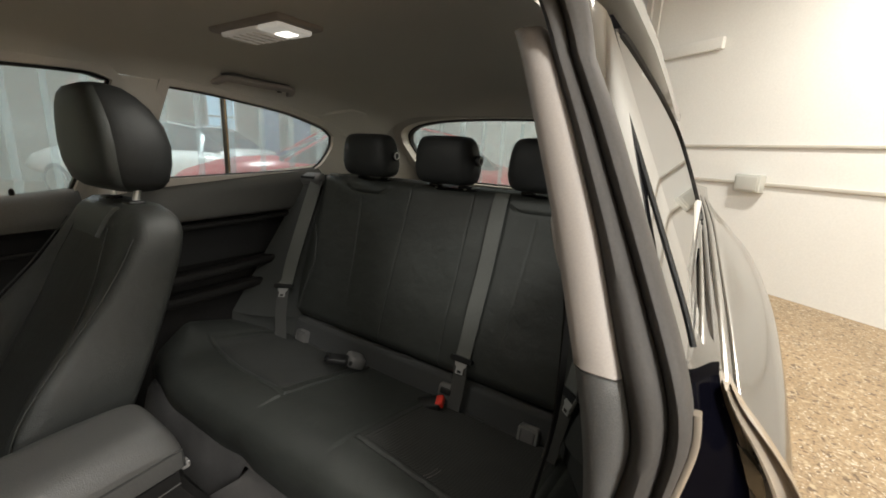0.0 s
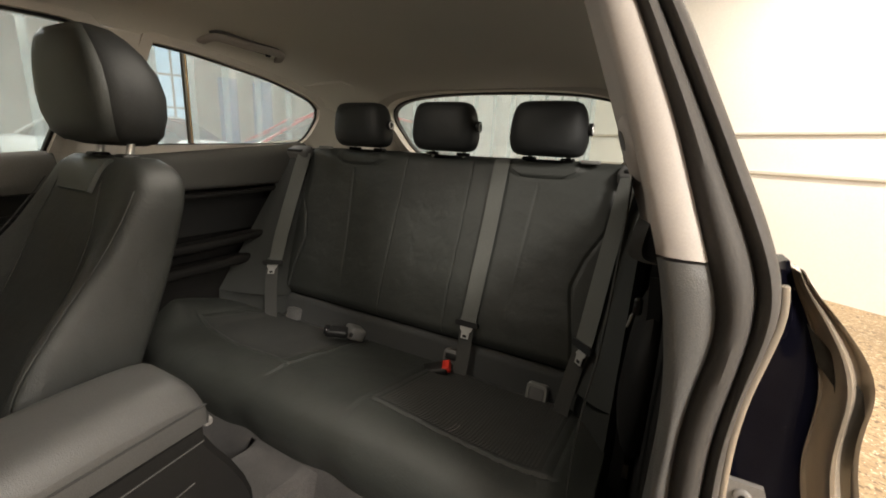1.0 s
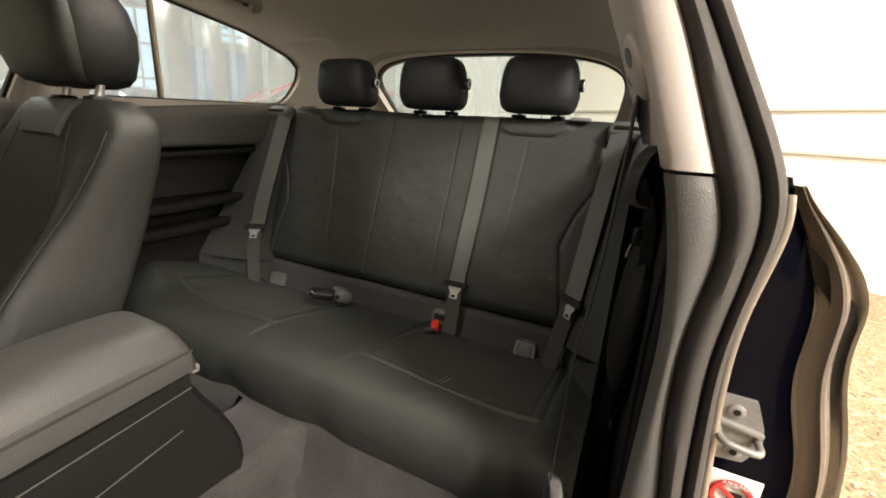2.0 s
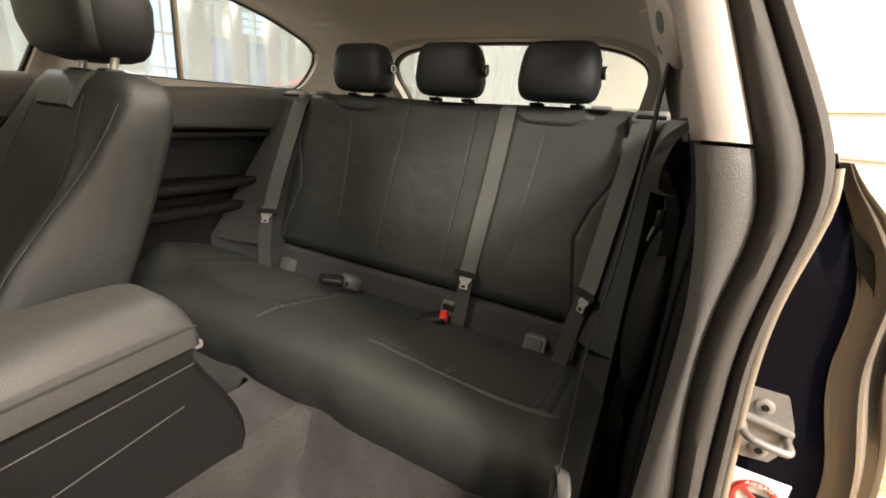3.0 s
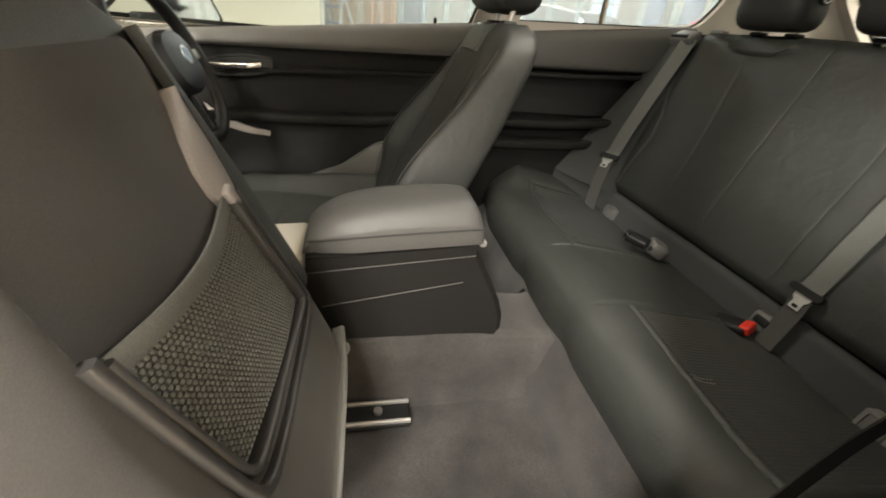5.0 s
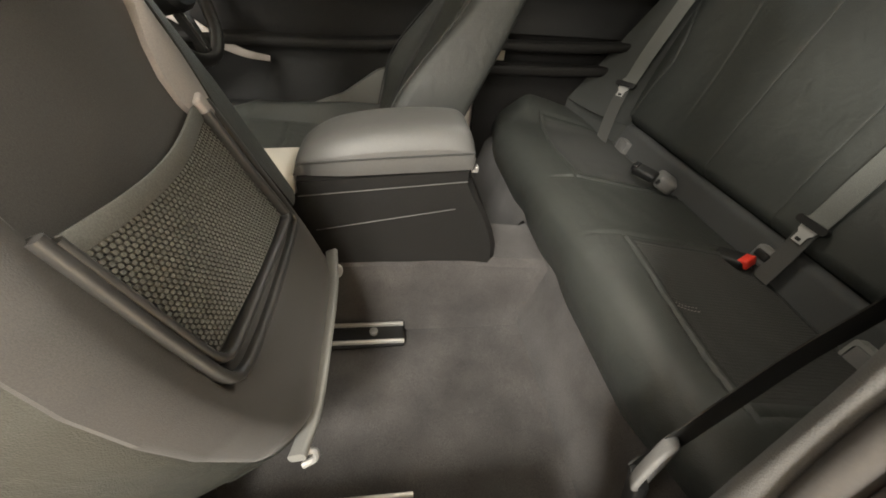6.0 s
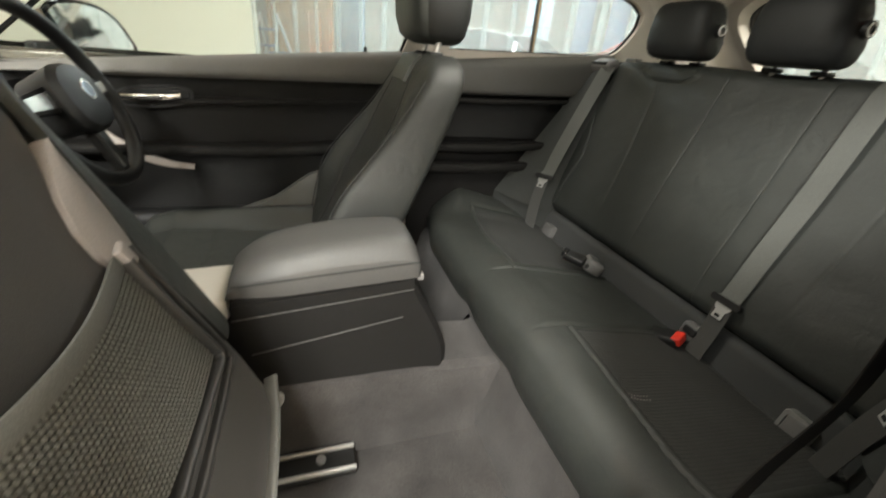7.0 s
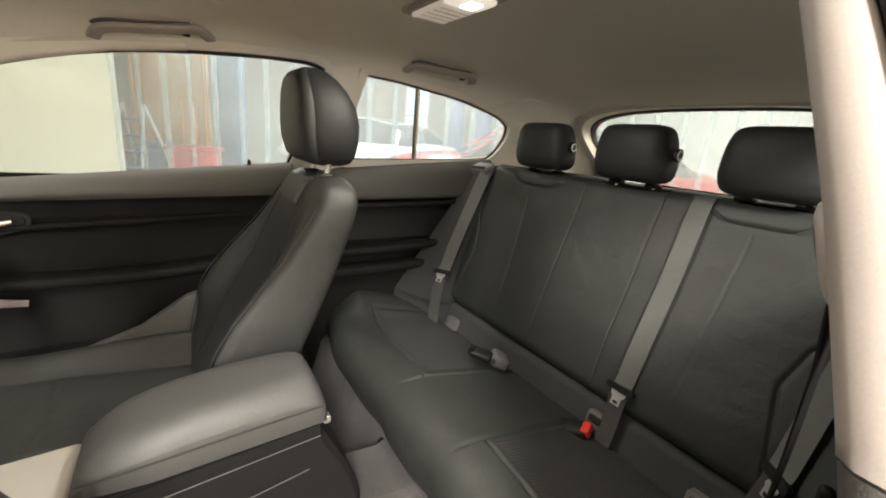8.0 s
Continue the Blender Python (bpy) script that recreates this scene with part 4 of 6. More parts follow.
part("ridge", sweep([(-0.001, 0.021, 0.008), (-0.002, 0.0, 0.005), (-0.001, -0.021, 0.001)], rounded(0.003, 0.004, 0.002, 2), up=(-1, 0, 0)), STRIKER, st, "pressed ridge across the plate")
for y, z in ((0.004, 0.020), (-0.002, -0.024)):
    b = part("bolt", loft([[(x, y + r * math.cos(w), z + r * math.sin(w)) for w in lin(0, 2 * math.pi * 11 / 12, 12)] for x, r in ((0.0, 0.008), (-0.002, 0.0075), (-0.003, 0.006))]), STRIKER, st)
    part("socket", loft([[(x, y + r * math.cos(w), z + r * math.sin(w)) for w in lin(0, 2 * math.pi * 5 / 6, 6)] for x, r in ((-0.0026, 0.0035), (-0.0036, 0.0035))]), BLACK, b)

# warning label under the striker: a struck-out round sign on white
label = thing("warning_label", "white warning label with a red struck-out ring", "sticker", (0.3595, -0.780, 0.648))
part("paper", rbox((0, 0, 0), (0.002, 0.046, 0.060), 0.0008), WHITE_LABEL, label)
ring = [(-0.0022, 0.017 * math.cos(w), 0.004 + 0.017 * math.sin(w)) for w in lin(0, 2 * math.pi, 33)]
part("ring", tube(ring, 0.0030, 6, (1, 0, 0)), RED_LABEL, label, "red ring")
part("bar", rbox((-0.0024, 0, 0.004), (0.003, 0.036, 0.005), 0.001, (40, 0, 0)), RED_LABEL, label)
part("symbol", rbox((-0.0015, -0.003, 0.002), (0.0015, 0.012, 0.016), 0.0005), BLACK, label)



# ---- rear seat ----
def back_point(s):
    """The plane of the backrest: s = 0 at its foot, 1 at its top."""
    return Vector((0.925 + 0.180 * s, 0, 0.52 + 0.525 * s))


rear_seat = thing("rear_seat", "charcoal leather rear bench with three headrests", "rear seat")



def rim_y(s):
    return curve(s, [(0.0, 0.515), (0.15, 0.503), (0.38, 0.478), (0.52, 0.50), (0.68, 0.545), (1.0, 0.555)])


def back_bump(y, s):
    h = 0.0
    for c in (-0.345, 0.305):
        d = y - c
        h += 0.014 * math.exp(-(d / 0.27) ** 4) * step(s, -0.1, 0.25) * (1 - 0.4 * s)
        h -= 0.010 * math.exp(-(d / 0.10) ** 2) * step(s, 0.05, 0.4) * (1 - step(s, 0.75, 1.0))
        # the padded tab under the headrest
        low = 0.895 + 0.9 * max(0.0, abs(d) - 0.075)
        edge = min(abs(s - low) * 0.5, 0.1) if abs(d) < 0.115 else 0.1
        h -= 0.002 * groove(edge, 0.003)
        if edge > 0.02 or s > low:
            h += 0.003 * step(s, low, low + 0.02) * (1 - step(abs(d), 0.10, 0.118))
    h -= 0.0024 * groove(y - (0.262 + 0.075 * s), 0.0042) * (1 - step(s, 0.84, 0.89)) * step(s, 0.12, 0.3)
    h -= 0.0019 * groove(y + (0.315 + 0.028 * s), 0.0036) * (1 - step(s, 0.84, 0.89)) * step(s, 0.12, 0.3)
    h += 0.0022 * noise.noise(Vector((y * 6, s * 5, 1.7))) + 0.0010 * noise.noise(Vector((y * 19, s * 12, 5.1)))
    h -= 0.0045 * groove(abs(y) - rim_y(s), 0.0042)
    h -= 0.020 * step(abs(y), 0.53, 0.60)
    return h


def back_face(y, s):
    p = back_point(s)
    n = Vector((-0.946, 0, 0.324))
    p = p + n * back_bump(y, s)
    top = max(0.0, s - 0.93) / 0.07
    foot = max(0.0, 0.05 - s) / 0.05
    p -= n * (0.020 * top ** 2.2 + 0.018 * foot ** 2)
    return (p.x, y, p.z)


def seat_back_block(y0, y1, name, label):
    n = max(8, int((y1 - y0) / 0.0032))
    return part(name, sheet(back_face_shift(y0, y1), lin(y0, y1, n), lin(0, 1, 110), (0.10, 0, 0.0)), LEATHER, rear_seat, label)


def back_face_shift(y0, y1):
    def f(y, s):
        p = Vector(back_face(y, s))
        e = max(0.0, 0.005 - min(y - y0, y1 - y)) / 0.005
        p.x += 0.0012 * e ** 2
        return p
    return f


seat_back_block(0.1087, 0.605, "backrest", "leather backrest of the far outer place")
seat_back_block(-0.1306, 0.1079, "backrest", "leather backrest of the middle place")
seat_back_block(-0.605, -0.1314, "backrest", "leather backrest of the near outer place")

# lower band between backrest foot and cushion
part("lower_band", sheet(lambda y, s: (0.905 + 0.024 * s + 0.010 * max(0.0, (s - 0.85) / 0.15) ** 2, y, 0.425 + 0.080 * s + 0.0015 * noise.noise(Vector((y * 9, 0, 2)))), lin(-0.56, 0.56, 60), lin(0, 1, 14), (0.012, 0, 0)), CLOTH, rear_seat, "cloth band at the backrest's foot")
# black plate that paints the deep shade in the gap under the backrest
part("foot_shade", sheet(lambda y, s: (0.968, y, 0.44 + 0.12 * s), lin(-0.56, 0.56, 4), lin(0, 1, 3), (0.01, 0, 0)), BLACK, rear_seat, "black plate for the shade under the backrest")



CUSHION_PROFILE = [(0.525, 0.345), (0.483, 0.354), (0.456, 0.382), (0.443, 0.43), (0.450, 0.468), (0.470, 0.493), (0.508, 0.506), (0.56, 0.508), (0.62, 0.499), (0.70, 0.484), (0.80, 0.462), (0.88, 0.443), (0.95, 0.425)]
CUSHION_LINE = spline(CUSHION_PROFILE, 150)


def slant_x(a, side):
    """Where the cushion's cross seam runs."""
    if side > 0:
        return 0.580 + 0.07 * (a - 0.118)
    return curve(a, [(0.12, 0.582), (0.34, 0.571), (0.487, 0.549), (0.565, 0.536)])


def cushion_at(x, y, z):
    """The cushion's surface: its profile point (x, z) shaped at y."""
    up = step(z, 0.40, 0.50)
    a = abs(y)
    d = a - 0.36
    z -= up * (0.016 * math.exp(-(d / 0.13) ** 2) * step(x, 0.48, 0.62) - (0.055 if y > 0 else 0.010) * step(a, 0.50, 0.635) * step(x, 0.44, 0.58) + (0.0 if y > 0 else 0.02) * step(a, 0.56, 0.63))
    xx = x + 0.018 * math.exp(-((a - 0.13) / 0.05) ** 2) * (1 - up) * 0.5 + 0.03 * step(a, 0.45, 0.63) * (1 - step(x, 0.5, 0.7))
    seam = 0.118 if y > 0 else 0.138
    z += (0.0016 * groove(a - seam, 0.018) - 0.0065 * groove(a - seam, 0.0040)) * step(x, 0.48, 0.56)
    slant = slant_x(a, y)
    if a > seam + 0.004:
        z += (0.0016 * groove(x - slant, 0.018) - 0.0068 * groove(x - slant, 0.0040)) * (1 - step(a, 0.555, 0.575)) * up
        z -= 0.004 * groove(a - 0.56, 0.0055) * step(x, slant, slant + 0.01)
        z -= 0.004 * step(x, slant, slant + 0.05) * (1 - step(a, 0.50, 0.56)) * step(a, seam, seam + 0.05)
    z += (0.0035 * noise.noise(Vector((x * 7, y * 5, 3.3))) + 0.0016 * noise.noise(Vector((x * 21, y * 17, 8.3)))) * up
    return (xx, y, z)


def cushion():
    return sheet(lambda y, k: cushion_at(CUSHION_LINE[k][0], y, CUSHION_LINE[k][1]), lin(-0.63, 0.63, 250), range(150), (0.012, 0, -0.03))


part("cushion", cushion(), LEATHER, rear_seat, "broad charcoal leather seat cushion with stitched panels")
for side in (1, -1):
    def insert(u, v, side=side):
        a = 0.150 + u * 0.395
        x0 = slant_x(a, side) + 0.007
        x = x0 + v * (0.90 - x0)
        z = float(np.interp(x, [p[0] for p in CUSHION_LINE[60:]], [p[1] for p in CUSHION_LINE[60:]]))
        p = cushion_at(x, side * a, z)
        e = min(u, 1 - u, v, 1 - v)
        return (p[0], p[1], p[2] + 0.0012 * step(e, 0.0, 0.03) - 0.0006)
    cloth = part("woven_insert", sheet(insert, lin(0, 1, 60), lin(0, 1, 60), (0, 0, -0.008)), INSERT, rear_seat, "woven brown grey seat insert")
    if side > 0:
        continue
    # the weave: short raised dashes in slanting rows
    weave, quads = [], []
    for i in range(48):
        for j in range(50):
            u0, v0 = 0.03 + 0.94 * i / 48, 0.03 + 0.94 * (j + 0.5 * (i % 2)) / 50
            base = len(weave)
            for du, dv in ((0.0, 0.0), (0.0, 0.0105), (0.011, 0.0145), (0.011, 0.004)):
                weave.append(Vector(insert(u0 + du, min(0.99, v0 + dv))) + Vector((0, 0, 0.0007)))
            for k in range(4):
                mid = sum(weave[base:base + 4], Vector()) / 4
                weave.append(mid.lerp(weave[base + k], 1.35) - Vector((0, 0, 0.0016)))
            quads.append((base, base + 1, base + 2, base + 3))
            for k in range(4):
                quads.append((base + k, base + 4 + k, base + 4 + (k + 1) % 4, base + (k + 1) % 4))
    raw = bpy.data.meshes.new("weave")
    raw.from_pydata([tuple(p) for p in weave], [], quads)
    bm = bmesh.new()
    bm.from_mesh(raw)
    bpy.data.meshes.remove(raw)
    tagged(part("weave", bm, WEAVE, cloth, "raised woven dashes"), kind="stuff")
stitch = bmesh.new()
for k in range(7):
    for d in (0.0, 0.009):
        x = 0.590 + 0.0075 * k
        z = float(np.interp(x, [p[0] for p in CUSHION_LINE[60:]], [p[1] for p in CUSHION_LINE[60:]]))
        z = cushion_at(x, -0.333, z)[2] + 0.0010
        bmesh.ops.create_cube(stitch, size=1, matrix=Matrix.Translation((x, -0.333 - 0.06 * (x - 0.59) - d, z)) @ Matrix.Diagonal((0.0045, 0.0014, 0.0012, 1)))
part("double_stitching", stitch, SHELL_EDGE, rear_seat, "pale double stitching across the insert")

for side in (1, -1):
    # wing between backrest and side panel, under the belt
    def wing(u, v, side=side):
        a = Vector((0.93, 0.515, 0.50)).lerp(Vector((1.105, 0.562, 1.035)), v)
        b = Vector((0.735, 0.628, 0.555)).lerp(Vector((1.065, 0.622, 1.020)), v)
        p = a.lerp(b, u)
        p += Vector((-0.018, -0.012, 0)) * math.sin(u * math.pi)
        return (p.x, side * p.y, p.z)
    part("side_wing", sheet(wing, lin(0, 1, 16), lin(0, 1, 30), (0.06, side * 0.02, 0)), WING, rear_seat, "cloth side wing under the belt")

    def wing_foot(u, v, side=side):
        a = Vector((0.93, 0.515, 0.50)).lerp(Vector((0.735, 0.628, 0.555)), u)
        p = a + (Vector((a.x - 0.01, a.y, 0.43)) - a) * v
        return (p.x, side * p.y, p.z)
    part("side_wing_foot", sheet(wing_foot, lin(0, 1, 8), lin(0, 1, 6), (0.05, side * 0.02, 0)), WING, rear_seat)


def headrest_mesh(w, t, z0, z1, lean=0.0, p=3.9):
    rings = []
    H = z1 - z0
    for k, (s, a, b) in enumerate([(0.0, 0.62, 0.35), (0.02, 0.80, 0.62), (0.07, 0.90, 0.82), (0.16, 0.96, 0.95), (0.32, 1.0, 1.0), (0.55, 0.97, 0.97), (0.75, 0.925, 0.90), (0.88, 0.865, 0.80), (0.95, 0.79, 0.66), (0.985, 0.69, 0.48), (1.0, 0.55, 0.28)]):
        rings.append(squircle((lean * s, 0, z0 + s * H), (0, 1, 0), (1, 0, 0), w * a, t * b, 40, p))
    return loft(rings)


def rear_headrest(y):
    top = part("headrest", headrest_mesh(0.106, 0.062, 1.051, 1.196, -0.012, 3.2), HEADREST, rear_seat, "black leather headrest")
    top.location = (1.095, y, 0)
    for d in (-0.055, 0.055):
        part("post", tube([(0.020, d, 1.02), (0.020, d, 1.090)], 0.0060, 10, (1, 0, 0)), METAL, top, "steel headrest post")
        part("socket", rbox((0.016, d, 1.044), (0.030, 0.036, 0.010), 0.004), BLACK, top)
    b = part("release_button", tube([(0.0, -0.104, 1.126), (0.0, -0.114, 1.126)], 0.016, 20, (1, 0, 0)), BLACK, top, "round release button")
    ring = [(0.011 * math.cos(w), -0.114, 1.126 + 0.011 * math.sin(w)) for w in lin(0, 2 * math.pi, 25)]
    part("button_ring", tube(ring, 0.0018, 6, (0, 1, 0)), METAL, b, "bright button ring")
    return top


for y in (0.296, -0.028, -0.350):
    rear_headrest(y)
for y in (0.47, -0.47):
    part("release_lever", rbox((1.088, y, 1.042), (0.026, 0.050, 0.010), 0.004), GREY_CLIP, rear_seat, "backrest release lever")


# padded tabs under the outer headrests
for c, side in ((0.305, 1), (-0.345, -1)):
    def tab(u, v, c=c):
        half = 0.066 + 0.036 * step(v, 0.0, 0.55)
        s = 0.890 + 0.090 * v + 0.010 * (1 - v) * u ** 4
        p = Vector(back_face(c + u * half, s))
        e = min(1 - abs(u), 1.2 * v + 0.02)
        return p + Vector((-0.946, 0, 0.324)) * (0.0045 * step(e, 0.0, 0.12) - 0.0015)
    part("headrest_tab", sheet(tab, lin(-1, 1, 41), lin(0, 1, 24), (0.008, 0, -0.003)), LEATHER, rear_seat, "padded leather tab under the headrest")


# ---- belts ----
def webbing(path, width, up, thick=0.0016, n=40):
    return sweep(spline(path, n), [(-width / 2, -thick / 2), (width / 2, -thick / 2), (width / 2, thick / 2), (-width / 2, thick / 2)], up)


def tongue(parent, at, side_dir, down, normal):
    """Bright tongue with its black grip."""
    at, s, d, nrm = Vector(at), Vector(side_dir).normalized(), Vector(down).normalized(), Vector(normal).normalized()
    m = Matrix((s, -d, nrm)).transposed().to_4x4()
    m.translation = at
    grip = loft([[(x, y, z) for x, y in rounded(0.035, 0.008, 0.007, 3)] for z in (-0.006, 0.007)])
    bmesh.ops.transform(grip, matrix=m, verts=grip.verts)
    g = part("tongue_grip", moved(grip, parent), BLACK, parent, "black plastic tongue grip")
    shape = [(-0.020, -0.006), (-0.017, -0.018), (-0.0115, -0.024), (-0.0115, -0.042), (0.0115, -0.042), (0.0115, -0.024), (0.017, -0.018), (0.020, -0.006)]
    bm = loft([[(x, y, z) for x, y in shape] for z in (-0.001, 0.0015)])
    bmesh.ops.transform(bm, matrix=m, verts=bm.verts)
    part("tongue", moved(bm, parent), METAL, g, "bright steel belt tongue")
    slot = loft([[(x, y - 0.035, z) for x, y in rounded(0.006, 0.0035, 0.002, 2)] for z in (0.0014, 0.0022)])
    bmesh.ops.transform(slot, matrix=m, verts=slot.verts)
    part("tongue_slot", moved(slot, parent), BLACK, g)
    return g


# webbing below the tongue, at half the tone of the rest
LOWER_WEB = mat("darker_belt_webbing", (0.045, 0.045, 0.042), 0.8, grain=0.3, grain_scale=900, bump=0.4)
DARK_WEB = mat("black_webbing", (0.014, 0.014, 0.013), 0.8, grain=0.3, grain_scale=900)


def rear_belt(path, at, label, width=0.046, normal=(-0.93, 0, 0.35), across=(0, 1, 0)):
    top = thing("seat_belt", label, "seat belt", at, group="rear seat belts")
    k = next(i for i, q in enumerate(path) if q[2] < at[2])
    part("webbing", moved(webbing(path[:k] + [tuple(at)], width, normal), top), WEB, top)
    part("lower_webbing", moved(webbing([tuple(at)] + path[k:], width * 0.9, normal), top), LOWER_WEB, top, "darker lower webbing")
    tongue(top, at, across, Vector(path[-1]) - Vector(path[0]), normal)
    return top


rear_belt([(1.062, 0.552, 1.020), (1.020, 0.546, 0.935), (0.938, 0.545, 0.740), (0.898, 0.541, 0.640), (0.862, 0.528, 0.540), (0.845, 0.513, 0.430)], (0.888, 0.541, 0.632), "dark grey rear seat belt hanging with bright tongue", normal=(-0.80, -0.55, 0.25), across=(-0.55, 0.83, 0))
def on_back(y, s, d=0.009):
    p = Vector(back_face(y, s)) + Vector((-0.946, 0, 0.324)) * d
    return (p.x, p.y, p.z)


rear_belt([on_back(-0.222, 0.985, 0.010), on_back(-0.224, 0.93), on_back(-0.225, 0.6), on_back(-0.223, 0.3), on_back(-0.219, 0.12, 0.008), (0.905, -0.222, 0.51), (0.880, -0.224, 0.440)], on_back(-0.219, 0.095, 0.014), "dark grey middle seat belt hanging down the backrest")
rear_belt([(1.040, -0.572, 1.012), (0.998, -0.566, 0.930), (0.905, -0.552, 0.740), (0.862, -0.545, 0.640), (0.845, -0.528, 0.540), (0.840, -0.513, 0.430)], (0.852, -0.544, 0.630), "dark grey rear seat belt hanging with bright tongue", normal=(-0.85, 0.45, 0.25), across=(0.70, 0.70, 0))
for y, s in ((0.585, 1), (-0.590, -1)):
    g = thing("belt_guide", "grey plastic belt guide beside the backrest", "belt guide", (1.065, y, 1.022))
    part("cover", rbox((0.006, 0, -0.006), (0.055, 0.090, 0.042), 0.012, (0, -25, s * 10)), PILLAR_DARK, g)
    part("slot", rbox((-0.020, 0, 0.004), (0.012, 0.066, 0.010), 0.004, (0, -25, s * 10)), BLACK, g)


fb = thing("front_seat_belt", "black front seat belt hanging along the door pillar", "seat belt", (0.39, -0.60, 0.55))
part("webbing", moved(webbing([(0.412, -0.622, 1.054), (0.445, -0.620, 0.98), (0.486, -0.610, 0.80), (0.455, -0.600, 0.69), (0.412, -0.602, 0.60), (0.372, -0.602, 0.505)], 0.046, (-0.1, 1, 0)), fb), DARK_WEB, fb)
part("tongue_grip", moved(rbox((0.440, -0.648, 0.888), (0.010, 0.010, 0.022), 0.004), fb), BLACK, fb, "black tongue grip")
part("tongue", moved(rbox((0.436, -0.642, 0.871), (0.012, 0.003, 0.016), 0.001, (12, 0, 0)), fb), GREY_CLIP, fb, "steel belt tongue")
loop = [(0.372 + 0.021 * math.cos(w), -0.612 + 0.009 * math.cos(w), 0.530 + 0.034 * math.sin(w) + 0.012 * math.cos(w)) for w in lin(0, 2 * math.pi, 41)]
part("guide_loop", moved(sweep(loop, rounded(0.004, 0.008, 0.003, 3), up=(0.35, 1, 0)), fb), PILLAR_DARK, fb, "grey plastic belt guide loop")
part("stalk", moved(sweep([(0.366, -0.612, 0.500), (0.378, -0.628, 0.40)], rounded(0.008, 0.016, 0.005, 3), up=(0.3, 1, 0)), fb), BLACK, fb)



def buckle(at, aim, label, button, size=1.0):
    """A buckle that points from its stalk (aim reversed) to its button end."""
    b = thing("belt_buckle", label, "belt buckle", at, group="belt buckles")
    d = Vector(aim).normalized()
    s = d.cross(Vector((-0.25, 0, 1))).normalized()
    u = s.cross(d)
    m = (Matrix((d, s, u)).transposed() * size).to_4x4()
    for nm, c, sz, r, mt, lb in (("housing", (-0.030, 0, 0), (0.066, 0.038, 0.024), 0.008, BLACK, ""), ("press_button", (0.000, 0, 0.0045), (0.018, 0.029, 0.017), 0.003, button, "press button"), ("stalk", (-0.072, 0, -0.004), (0.03, 0.016, 0.010), 0.004, BLACK, "")):
        bm = rbox(c, sz, r)
        bmesh.ops.transform(bm, matrix=m, verts=bm.verts)
        part(nm, bm, mt, b, lb)
    return b


buckle((0.862, -0.194, 0.459), (0.30, -0.90, 0.30), "black belt buckle with red press button", RED, 1.2)
buckle((0.786, 0.185, 0.500), (-0.55, 0.80, 0.10), "black belt buckle lying on the cushion", GLOSS_BLACK)
for at, turn, size in (((0.908, -0.188, 0.470), (0, 18, 0), (0.030, 0.058, 0.046)), ((0.850, 0.130, 0.484), (0, 25, -30), (0.055, 0.060, 0.040))):
    b = thing("buckle_pocket", "grey plastic buckle pocket at the seat's foot", "buckle pocket", at)
    part("shell", rbox((0, 0, 0), size, 0.012, turn), PILLAR_DARK, b)
    part("slot", rbox((-size[0] * 0.42, 0, size[2] * 0.16), (0.012, size[1] * 0.6, size[2] * 0.4), 0.004, turn), BLACK, b, "dark slot for the buckle")
for y in (-0.442, 0.46):
    c = thing("anchor_cover", "grey plastic child seat anchor cover", "anchor cover", (0.902, y, 0.435))
    tilt = Euler((0, radians(15), 0)).to_matrix().to_4x4()
    outer, inner = rounded(0.028, 0.036, 0.010, 4), rounded(0.020, 0.027, 0.007, 4)
    bm = loft([[(x, k * p, k * q) for p, q in outer] for x, k in ((0.010, 1.0), (-0.010, 1.0), (-0.014, 0.95))] + [[(x, p, q) for p, q in inner] for x in (-0.014, -0.009)], cap=False)
    bmesh.ops.transform(bm, matrix=tilt, verts=bm.verts)
    # same frame on both sides; the far one's shade is put in as darker plastic
    part("cover", bm, GREY_CLIP if y < 0 else PILLAR_DARK, c, "grey frame")
    bm = rbox((-0.010, 0, 0.006), (0.008, 0.038, 0.042), 0.004)
    bmesh.ops.transform(bm, matrix=tilt, verts=bm.verts)
    part("flap", bm, PILLAR_DARK, c)
    bm = rbox((-0.004, 0, -0.020), (0.006, 0.038, 0.014), 0.002)
    bmesh.ops.transform(bm, matrix=tilt, verts=bm.verts)
    part("slot", bm, BLACK, c, "black slot under the flap")


# ---- front seats ----
def seat_ring(z, xr, xf, yc, w, bol, n=48):
    """A level cut through a backrest with its side bolsters."""
    xm, h = (xr + xf) / 2, (xr - xf) / 2
    out = []
    for i in range(n):
        a = 2 * math.pi * i / n
        c, s = math.cos(a), math.sin(a)
        y = w * math.copysign(abs(c) ** (0.5 if s > 0 else 0.32), c)
        x = -h * math.copysign(abs(s) ** (0.5 if s > 0 else 0.32), s)
        if s > 0:
            x -= bol * step(abs(y) / w, 0.55, 0.92) * min(1, s * 3)
        out.append((xm + x, yc + y, z))
    return out


driver = thing("driver_seat", "charcoal cloth and leather driver seat, upright", "front seat", (0.0, 0.36, 0.25))
rows = [(0.44, 0.19, 0.05, 0.215, 0.0), (0.50, 0.215, 0.075, 0.228, 0.03), (0.57, 0.243, 0.115, 0.236, 0.05), (0.65, 0.280, 0.145, 0.240, 0.070), (0.72, 0.312, 0.185, 0.236, 0.070), (0.79, 0.345, 0.225, 0.226, 0.050), (0.86, 0.377, 0.258, 0.212, 0.022), (0.92, 0.402, 0.285, 0.200, 0.008), (0.96, 0.414, 0.302, 0.188, 0.0), (0.99, 0.412, 0.315, 0.165, 0.0), (1.008, 0.396, 0.335, 0.125, 0.0)]
zs = [r[0] for r in rows]
